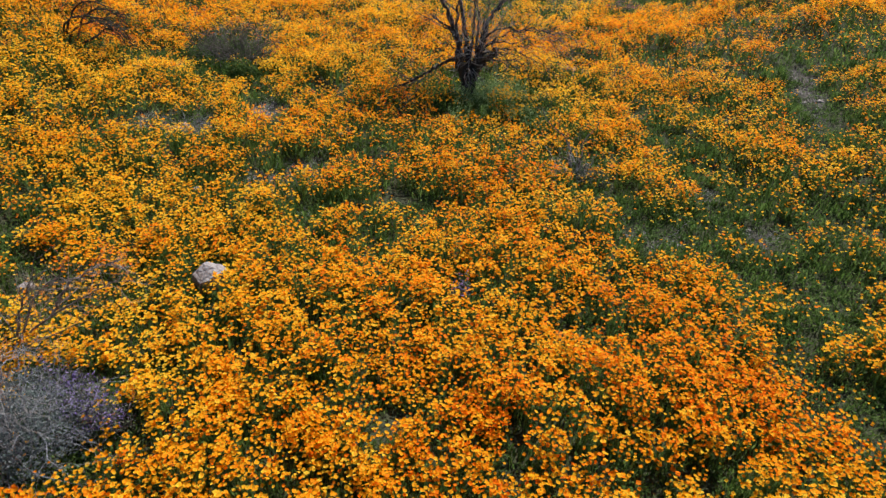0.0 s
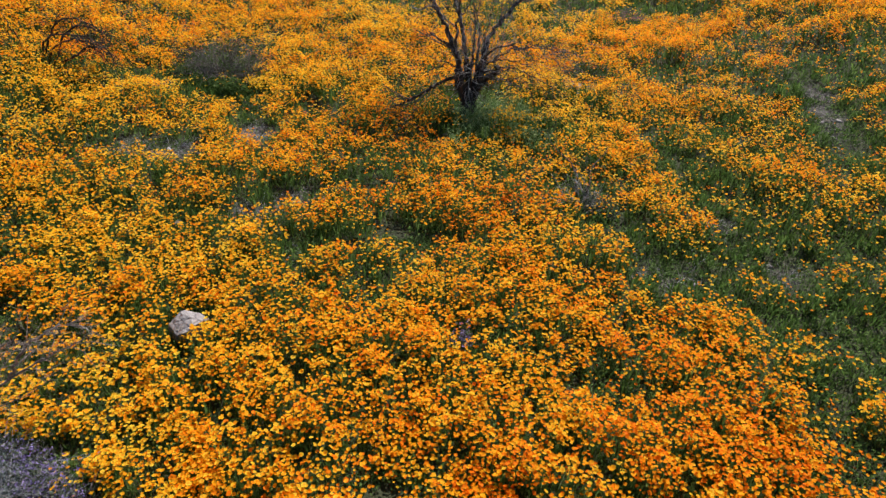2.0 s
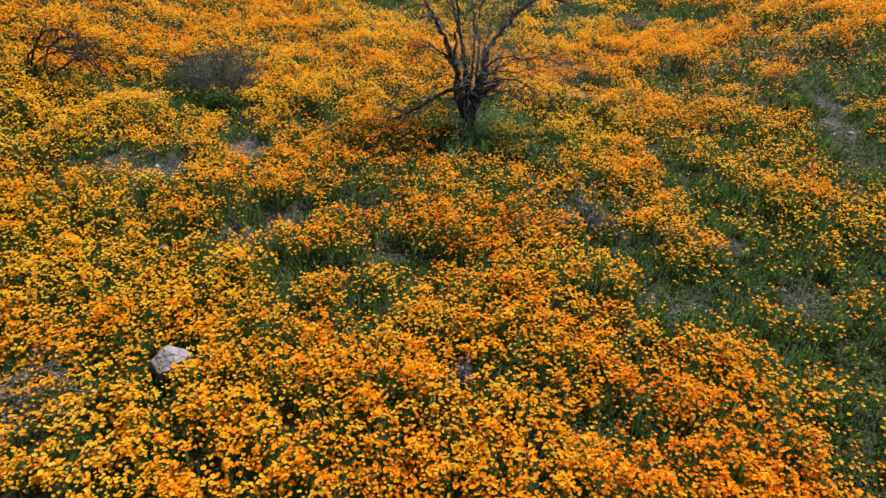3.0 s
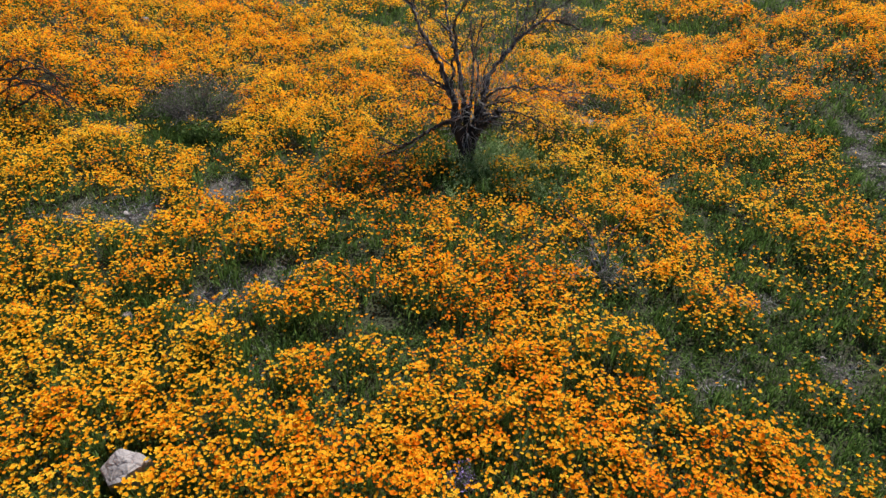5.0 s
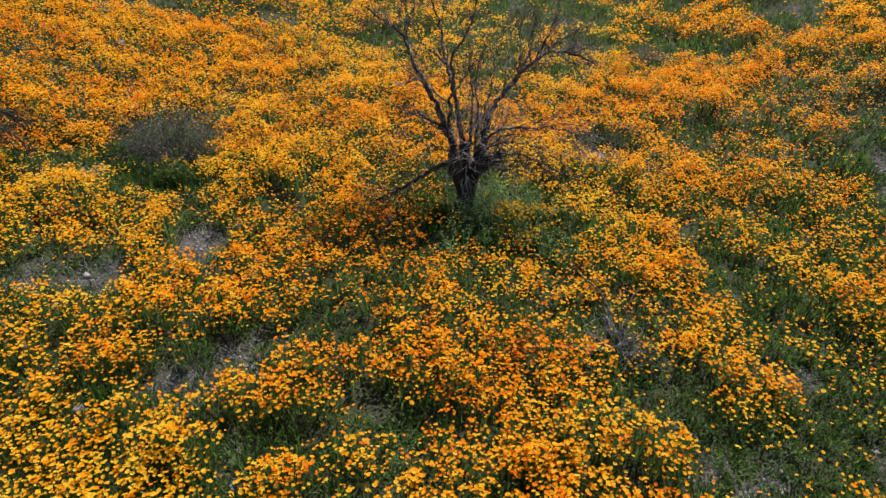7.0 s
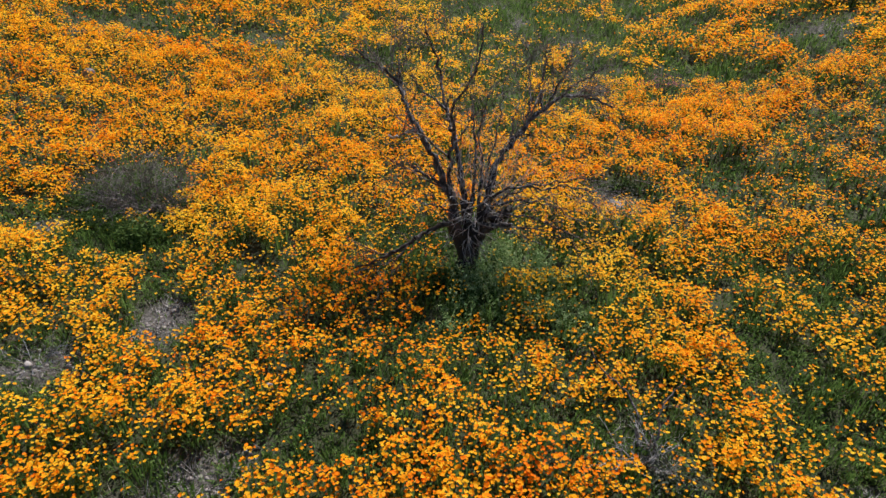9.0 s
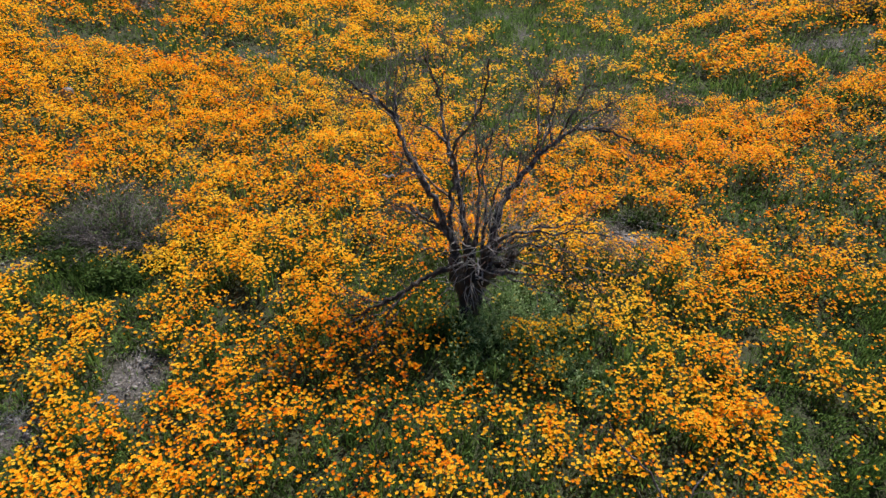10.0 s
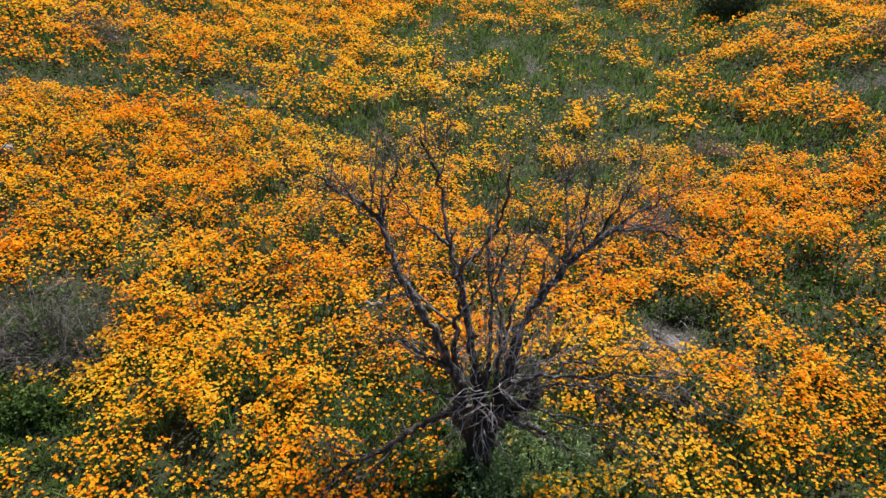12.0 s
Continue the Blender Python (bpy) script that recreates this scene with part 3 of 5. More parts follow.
def flowers(x, y, z, radius, template, seed):
    """Poppies of that radius at those places, each with its own cup, turn and lean. Returns points, triangles, ring share."""
    g = np.random.default_rng(seed)
    A, S, E, T = template
    n = len(x)
    cup = g.beta(1.4, 2.2, n)[:, None] * 1.1 + 0.08        # 0.1 flat open, 1.2 half closed
    spin = g.uniform(0, 2 * np.pi, n)[:, None]
    ang = A[None] + spin
    out = S[None] * (1 - 0.42 * np.clip(cup - 0.2, 0, 1) * S[None])
    rim = np.where(S > 0.9, 1 - 0.14 * E, 1.0)[None] * (1 + 0.07 * g.standard_normal((n, len(A))) * (S > 0.9))
    px, py = np.cos(ang) * out * rim, np.sin(ang) * out * rim
    pz = cup * S[None] ** 1.7 * (1 + 0.10 * g.standard_normal((n, len(A)))) - 0.25
    # lean: towards the light, more or less
    lx, ly = g.normal(-0.05, 0.28, n), g.normal(0.15, 0.28, n)
    up = np.stack([lx, ly, np.ones(n)], 1)
    up /= np.linalg.norm(up, axis=1, keepdims=True)
    e1 = np.stack([up[:, 2], np.zeros(n), -up[:, 0]], 1)
    e1 /= np.linalg.norm(e1, axis=1, keepdims=True)
    e2 = np.cross(up, e1)
    P = px[..., None] * e1[:, None] + py[..., None] * e2[:, None] + pz[..., None] * up[:, None]
    P = P * radius[:, None, None] + np.stack([x, y, z], 1)[:, None]
    tris = (T[None] + (np.arange(n) * len(A))[:, None, None]).reshape(-1, 3)
    return P.reshape(-1, 3), tris, np.tile(S, n)


def plant_places(spacing, x0, x1, y0, y1, keep):
    """Plants on a shaken lattice, with gaps: x, y, radius, height, cover."""
    gx, gy = np.meshgrid(np.arange(x0, x1, spacing), np.arange(y0, y1, spacing * 0.9))
    gx[1::2] += spacing * 0.5
    x = (gx + rng.uniform(-0.55, 0.55, gx.shape) * spacing).ravel()
    y = (gy + rng.uniform(-0.55, 0.55, gy.shape) * spacing).ravel()
    ok = keep(x, y) & (spots(x, y, HOLES) < 0.5) & (rng.random(len(x)) > 0.92 * bare(x, y)) & (fnoise(x * 2.9 + 1.0, y * 2.9, 91, 2) > 0.22 * (cover(x, y) > 0.5))
    x, y = x[ok], y[ok]
    r = spacing * rng.uniform(0.45, 1.15, len(x))
    h = mound(x, y) * rng.uniform(0.72, 1.25, len(x))
    return x, y, r, h, cover(x, y)


def heads(plants, full, spacing):
    """Flower heads over the domes of the plants: x, y, z, tone. full: how many a middling plant bears at most."""
    x, y, r, h, c = plants
    n = len(x)
    lush = np.clip(rng.normal(1.0, 0.55, n), 0.05, 2.2) * (rng.random(n) < 1.5 * c + 0.12)
    k = rng.poisson(full * c * lush * (r / (0.8 * spacing)) ** 1.6)
    tone = np.repeat(rng.normal(0, 0.13, n), k)
    x, y, r, h = (np.repeat(a, k) for a in (x, y, r, h))
    m = len(x)
    s, a = np.sqrt(rng.random(m)) * 1.08, rng.uniform(0, 2 * np.pi, m)
    x, y = x + np.cos(a) * s * r, y + np.sin(a) * s * r
    ok = rng.random(m) > np.clip(bare(x, y) * 1.1 - 0.1, 0, 0.97)
    z = terrain(x, y) + h * (1.0 - 0.40 * s**2) + rng.normal(0.042, 0.026, m).clip(-0.04, 0.11)
    tone = tone + hue(x, y) + rng.normal(0, 0.15, m)
    return x[ok], y[ok], z[ok], tone[ok].clip(0, 1)


def fronds(plants, full, spacing, width, seed):
    """Feathery leaves: long ones that rise from the foot of a plant and bend outwards, short ones all through its dome."""
    x, y, r, h, c = plants
    g = np.random.default_rng(seed)
    k = g.poisson(full * (r / (0.8 * spacing)) ** 1.6 * (1.15 - 0.35 * c))
    x, y, r, h = (np.repeat(a, k) for a in (x, y, r, h))
    n = len(x)
    a, s = g.uniform(0, 2 * np.pi, n), np.sqrt(g.random(n))
    out = np.stack([np.cos(a), np.sin(a), 0 * a], 1)
    tip = np.stack([x, y, terrain(x, y)], 1) + out * (s * r * 1.1)[:, None]
    tip[:, 2] += h * (0.98 - 0.5 * s**2) * g.uniform(0.4, 1.03, n)
    long = g.random(n) < 0.45
    foot = np.stack([x, y, terrain(x, y)], 1) + out * (s * r * 0.45)[:, None]
    near = tip - out * (0.03 * g.random(n))[:, None] - np.array([0, 0, 1]) * g.uniform(0.02, 0.06, n)[:, None] + g.normal(0, 0.018, (n, 3))
    p0 = np.where(long[:, None], foot, near)
    b = a + np.pi / 2 + g.normal(0, 0.6, n)
    w = np.stack([np.cos(b), np.sin(b), 0.3 * g.normal(0, 1, n)], 1) * (width * g.uniform(0.5, 1.3, n))[:, None]
    mid = p0 + (tip - p0) * 0.6 + np.array([0, 0, 0.012]) - out * 0.006
    V = np.stack([p0, mid - w, tip, mid + w], 1).reshape(-1, 3)
    i = np.arange(n)[:, None] * 4
    return V, np.stack([i + [0, 3, 1], i + [1, 3, 2]], 1).reshape(-1, 3)


def blades(x, y, z0, height, width, spread, seed, bend=0.35):
    """Thin pointed leaves, rising from those places with a lean: two triangles each."""
    g = np.random.default_rng(seed)
    n = len(x)
    a = g.uniform(0, 2 * np.pi, n)
    lean = np.abs(g.normal(0, spread, n)).clip(0, 1.4)
    d = np.stack([np.cos(a) * np.sin(lean), np.sin(a) * np.sin(lean), np.cos(lean)], 1)
    out = np.stack([np.cos(a), np.sin(a), 0 * a], 1)
    b = a + np.pi / 2 + g.normal(0, 0.5, n)
    w = np.stack([np.cos(b), np.sin(b), 0 * b], 1) * width[:, None]
    p0 = np.stack([x, y, z0], 1)
    mid = p0 + d * (height * 0.55)[:, None]
    top = p0 + d * height[:, None] + (out * bend * (0.2 + lean[:, None]) - np.array([0, 0, 0.25]) * lean[:, None]) * (height * 0.5)[:, None]
    V = np.stack([p0, mid - w, top, mid + w], 1).reshape(-1, 3)
    i = np.arange(n)[:, None] * 4
    T = np.stack([i + [0, 3, 1], i + [1, 3, 2]], 1).reshape(-1, 3)
    return V, T


def join(pieces):
    V, T, base = [], [], 0
    for v, t in pieces:
        V.append(v)
        T.append(t + base)
        base += len(v)
    return np.concatenate(V), np.concatenate(T)


def poppy_mesh(x, y, z, rad, tone, shapes, seed):
    """One mesh of flowers; shapes: rows of (which, template)."""
    V, T, R, L, base = [], [], [], [], 0
    for k, (m, shape) in enumerate(shapes):
        v, t, r = flowers(x[m], y[m], z[m], rad[m], shape, seed + k)
        V, T, R, L = V + [v], T + [t + base], R + [r], L + [np.repeat(tone[m], len(shape[0]))]
        base += len(v)
    return mesh_from("poppies", np.concatenate(V), np.concatenate(T), PETAL, np.concatenate(R), np.concatenate(L))


CUP, STAR, PENTAGON, SQUARE = flower_template(8, True), flower_template(8, False), flower_template(5, False), flower_template(4, False)
# the front of the field, up to the tree
front = plant_places(0.145, -11, 11, -9.6, 1.0, in_field)
x, y, z, tone = heads(front, np.interp(front[1], (-6.2, -3.8, -2.0, 1.0), (35.0, 25.0, 24.0, 30.0)), 0.145)
rad = (0.0162 * np.exp(rng.normal(0, 0.2, len(x)))).clip(0.009, 0.026)
nearest = (y < -6.2) & (y > -7.2) & (np.abs(x - 0.2) < 1.1)
pick = np.flatnonzero(nearest)[:290]
rest = np.ones(len(x), bool)
rest[pick] = False
poppies = tagged(new("poppies", poppy_mesh(x, y, z, rad, tone, ((rest & (y < -6.8), CUP), (rest & (y >= -6.8) & (y < -4.6), STAR), (rest & (y >= -4.6) & (y < -0.5), PENTAGON), (rest & (y >= -0.5), SQUARE)), 3)),
                 "dense carpet of open orange and yellow poppies", "poppies", kind="stuff")
# the ones that pass closest stand singly
variants = []
for k in range(10):
    one = np.zeros(1)
    v, t, r = flowers(one, one, one, one + 1, CUP, 100 + k)
    variants.append(mesh_from("poppy", v, t, PETAL, r, np.full(len(v), 0.3 + 0.03 * k)))
for j, i in enumerate(pick):
    ob = new("poppy", variants[j % 10])
    ob.parent = poppies
    ob.matrix_basis = pose(x[i], y[i], z[i], 0, 0, 360 * rng.random()) @ Matrix.Scale(float(rad[i]), 4)
# stems under the near heads
x, y, z = x[y < -3], y[y < -3], z[y < -3]
n = len(x)
side = rng.uniform(0, 2 * np.pi, n)
sw = np.stack([np.cos(side), np.sin(side), 0 * side], 1) * 0.0022
foot = np.stack([x + rng.normal(0, 0.04, n), y + rng.normal(0, 0.04, n), terrain(x, y)], 1)
head = np.stack([x, y, z - 0.004], 1)
V = np.stack([foot - sw, foot + sw, head], 1).reshape(-1, 3)
tagged(new("poppy_stems", mesh_from("poppy_stems", V, np.arange(3 * n).reshape(-1, 3), LEAF)), "thin green poppy stems", "stems", kind="stuff")
# behind the tree and up the far slope
back = plant_places(0.165, -13.5, 13.5, 1.0, 17.5, in_field)
x, y, z, tone = heads(back, np.interp(back[1], (3.0, 6.5), (33.0, 38.0)) * back[4] ** 0.5, 0.165)
keep = (y < 6) | (rng.random(len(x)) < 0.37)
x, y, z, tone = x[keep], y[keep], z[keep], tone[keep]
rad = (np.where(y < 6, 0.0180, 0.0272) * np.exp(rng.normal(0, 0.2, len(x)))).clip(0.012, 0.038)
for low, high, shape, seed, words in ((0.9, 6.0, SQUARE, 40, "drifts of orange poppies round and behind the dead tree"), (6.0, 19.0, SQUARE, 50, "far drifts of orange poppies among green")):
    m = (y >= low) & (y < high)
    tagged(new("poppies", poppy_mesh(x, y, z, rad, tone, ((m, shape),), seed)), words, "poppies", kind="stuff")
# the carpet goes on around the part that is walked over, and thins out
away = lambda x, y: np.maximum(np.abs(x - 0.1) - half_width(y), np.maximum(-8.6 - y, y - 16.5))
around = plant_places(0.40, -24, 24, -22, 30, lambda x, y: ~in_field(x, y) & (rng.random(len(x)) < 1.1 * np.exp(-away(x, y).clip(0, 50) / 4.5)))
x, y, z, tone = heads(around, 26.0, 0.40)
rad = rng.uniform(0.028, 0.042, len(x))
tagged(new("poppies", poppy_mesh(x, y, z, rad, tone, ((rad > 0, SQUARE),), 60)), "more orange poppies spreading over the field around", "poppies", kind="stuff")

# ---- foliage ----
for plants, full, spacing, width, seed, words in ((front, 44, 0.145, 0.0074, 5, "feathery grey-green poppy leaves over the soil"),
                                                  (back, 17, 0.165, 0.0110, 6, "green poppy leaves on the far slope"),
                                                  (around, 24, 0.40, 0.024, 7, "green poppy leaves over the field around")):
    V, T = fronds(plants, full, spacing, width, seed)
    tagged(new("poppy_foliage", mesh_from("poppy_foliage", V, T, LEAF)), words, "foliage", kind="stuff")
x, y = scatter(90000, 4.0, 16.5, lambda x, y: 0.03 + 0.34 * (1 - cover(x, y)) * (vnoise(x * 1.7, y * 1.7, 91) > 0.4))
V, T = blades(x, y, terrain(x, y), mound(x, y) * rng.uniform(0.7, 1.4, len(x)) + 0.03, rng.uniform(0.004, 0.009, len(x)), 0.5, 7)
tagged(new("grass", mesh_from("grass", V, T, GRASS)), "fresh green grass between far poppies", "grass", kind="stuff")
x, y = scatter(60000, -8.6, 4.0, lambda x, y: 0.8 * (1 - cover(x, y)) * (1 - 0.9 * bare(x, y)) * (vnoise(x * 2.3, y * 2.3, 95) > 0.38))
V, T = blades(x, y, terrain(x, y), mound(x, y) * rng.uniform(0.5, 1.2, len(x)) + 0.02, rng.uniform(0.0025, 0.0055, len(x)), 0.7, 17)
tagged(new("grass", mesh_from("grass", V, T, LEAF)), "green grass in the hollows between poppies", "grass", kind="stuff")
# small leaves close to the soil
x, y = scatter(150000, -8.6, 3.0, lambda x, y: 0.9 * (1 - 0.8 * cover(x, y)) * (1 - 0.85 * bare(x, y)))
V, T = blades(x, y, terrain(x, y), rng.uniform(0.03, 0.09, len(x)), rng.uniform(0.004, 0.008, len(x)), 1.0, 27)
tagged(new("ground_leaves", mesh_from("ground_leaves", V, T, LEAF)), "low green leaves close to the soil", "foliage", kind="stuff")


def on_bare(per_metre, reach=1.35):
    """Random places on and round the bare patches."""
    px, py = [], []
    for cx, cy, rx, ry, a in BARE + FAR_BARE:
        n = int(per_metre * a * math.pi * rx * ry * reach**2) + 3
        t, r = rng.uniform(0, 2 * np.pi, n), np.sqrt(rng.random(n)) * reach
        px.append(cx + np.cos(t) * r * rx)
        py.append(cy + np.sin(t) * r * ry)
    return np.concatenate(px), np.concatenate(py)


x, y = on_bare(620, 1.5)
V, T = blades(x, y, terrain(x, y), rng.uniform(0.05, 0.16, len(x)), rng.uniform(0.0014, 0.0032, len(x)), 1.05, 8)
tagged(new("dry_grass", mesh_from("dry_grass", V, T, STRAW)), "dry straw and dead stalks on bare soil", "dry grass", kind="stuff")
x, y = on_bare(200, 1.5)
V, T = blades(x, y, terrain(x, y), rng.uniform(0.04, 0.12, len(x)), rng.uniform(0.003, 0.006, len(x)), 0.7, 18)
tagged(new("sparse_weeds", mesh_from("sparse_weeds", V, T, LEAF)), "sparse small green weeds on bare soil", "weeds", kind="stuff")
# pebbles: flattened eight-sided lumps
x, y = on_bare(140, 1.3)
n = len(x)
unit = np.array([(1, 0, 0), (0, 1, 0), (-1, 0, 0), (0, -1, 0), (0, 0, 1), (0, 0, -1)], float)
faces = np.array([(0, 1, 4), (1, 2, 4), (2, 3, 4), (3, 0, 4), (1, 0, 5), (2, 1, 5), (3, 2, 5), (0, 3, 5)])
V = unit[None] * (1 + 0.25 * rng.standard_normal((n, 6, 3))) * (rng.gamma(2.0, 0.007, n)[:, None, None] + 0.006) * np.array([1, 1, 0.6])
turn = rng.uniform(0, 2 * np.pi, n)[:, None]
V = np.stack([V[..., 0] * np.cos(turn) - V[..., 1] * np.sin(turn), V[..., 0] * np.sin(turn) + V[..., 1] * np.cos(turn), V[..., 2]], -1)
V = V + np.stack([x, y, terrain(x, y) + 0.003], 1)[:, None]
T = (faces[None] + (np.arange(n) * 6)[:, None, None]).reshape(-1, 3)
tagged(new("pebbles", mesh_from("pebbles", V.reshape(-1, 3), T, STONE)), "grey pebbles strewn on bare soil", "pebbles", kind="stuff")


# ---- tubes for wood ----
def tube(points, radii, sides, seed, rough=0.0, close=True):
    """A bent, tapering round through the points. Returns vertices and triangles."""
    P = np.asarray(points, float)
    g = np.random.default_rng(seed)
    n = len(P)
    tan = np.gradient(P, axis=0)
    tan /= np.linalg.norm(tan, axis=1, keepdims=True) + 1e-9
    ref = np.array([0.31, 0.2, 0.93]) if abs(tan[0, 2]) < 0.85 else np.array([0.93, 0.31, 0.2])
    V = []
    a = np.arange(sides) * 2 * np.pi / sides
    lump = 1 + rough * g.standard_normal(sides)
    for k in range(n):
        e1 = np.cross(tan[k], ref)
        e1 /= np.linalg.norm(e1)
        e2 = np.cross(tan[k], e1)
        rr = radii[k] * lump * (1 + rough * 0.6 * g.standard_normal(sides))
        V.append(P[k] + (np.cos(a) * rr)[:, None] * e1 + (np.sin(a) * rr)[:, None] * e2)
    V = np.concatenate(V)
    T = []
    for k in range(n - 1):
        for j in range(sides):
            p, q = k * sides + j, k * sides + (j + 1) % sides
            T += [(p, q, q + sides), (p, q + sides, p + sides)]
    if close:
        V = np.r_[V, [P[-1] + tan[-1] * radii[-1] * 0.6]]
        T += [((n - 1) * sides + j, (n - 1) * sides + (j + 1) % sides, len(V) - 1) for j in range(sides)]
    return V, np.array(T)


def curve(points, steps, wobble, seed):
    """A smooth line through a few points, with a little wander."""
    P = np.asarray(points, float)
    g = np.random.default_rng(seed)
    s = np.r_[0, np.cumsum(np.linalg.norm(np.diff(P, axis=0), axis=1))]
    u = np.linspace(0, s[-1], steps)
    m = np.gradient(P, s, axis=0)
    out = []
    for v in u:
        k = min(max(np.searchsorted(s, v) - 1, 0), len(P) - 2)
        h = s[k + 1] - s[k]
        t = (v - s[k]) / h
        out.append((2 * t**3 - 3 * t**2 + 1) * P[k] + (t**3 - 2 * t**2 + t) * h * m[k] + (3 * t**2 - 2 * t**3) * P[k + 1] + (t**3 - t**2) * h * m[k + 1])
    out = np.array(out)
    w = g.standard_normal(out.shape) * wobble
    w[0] = w[-1] = 0
    return out + w


def sprig(start, way, length, radius, depth, g, pieces, droop=0.0, spread=0.8, kids=3):
    """A twig that forks: crooked, thinning, with shorter ones along it."""
    n = 6 if depth else 4
    p, d = np.array(start, float), np.array(way, float) / np.linalg.norm(way)
    pts = [p]
    for k in range(n - 1):
        d = d + g.normal(0, 0.27, 3) + np.array([0, 0, -droop])
        d /= np.linalg.norm(d)
        p = p + d * length / (n - 1)
        pts.append(p)
    pts = np.array(pts)
    rad = np.linspace(radius, radius * 0.35, n)
    pieces.append(tube(pts, rad, 4 if radius > 0.004 else 3, 1, 0.05))
    if depth > 0:
        for k in range(kids):
            i = g.integers(1, n - 1)
            side = g.normal(0, 1, 3)
            w = (pts[i + 1] - pts[i]) / (length / (n - 1)) + spread * side / np.linalg.norm(side)
            sprig(pts[i], w, length * g.uniform(0.4, 0.75), rad[i] * 0.65, depth - 1, g, pieces, droop, spread, kids)


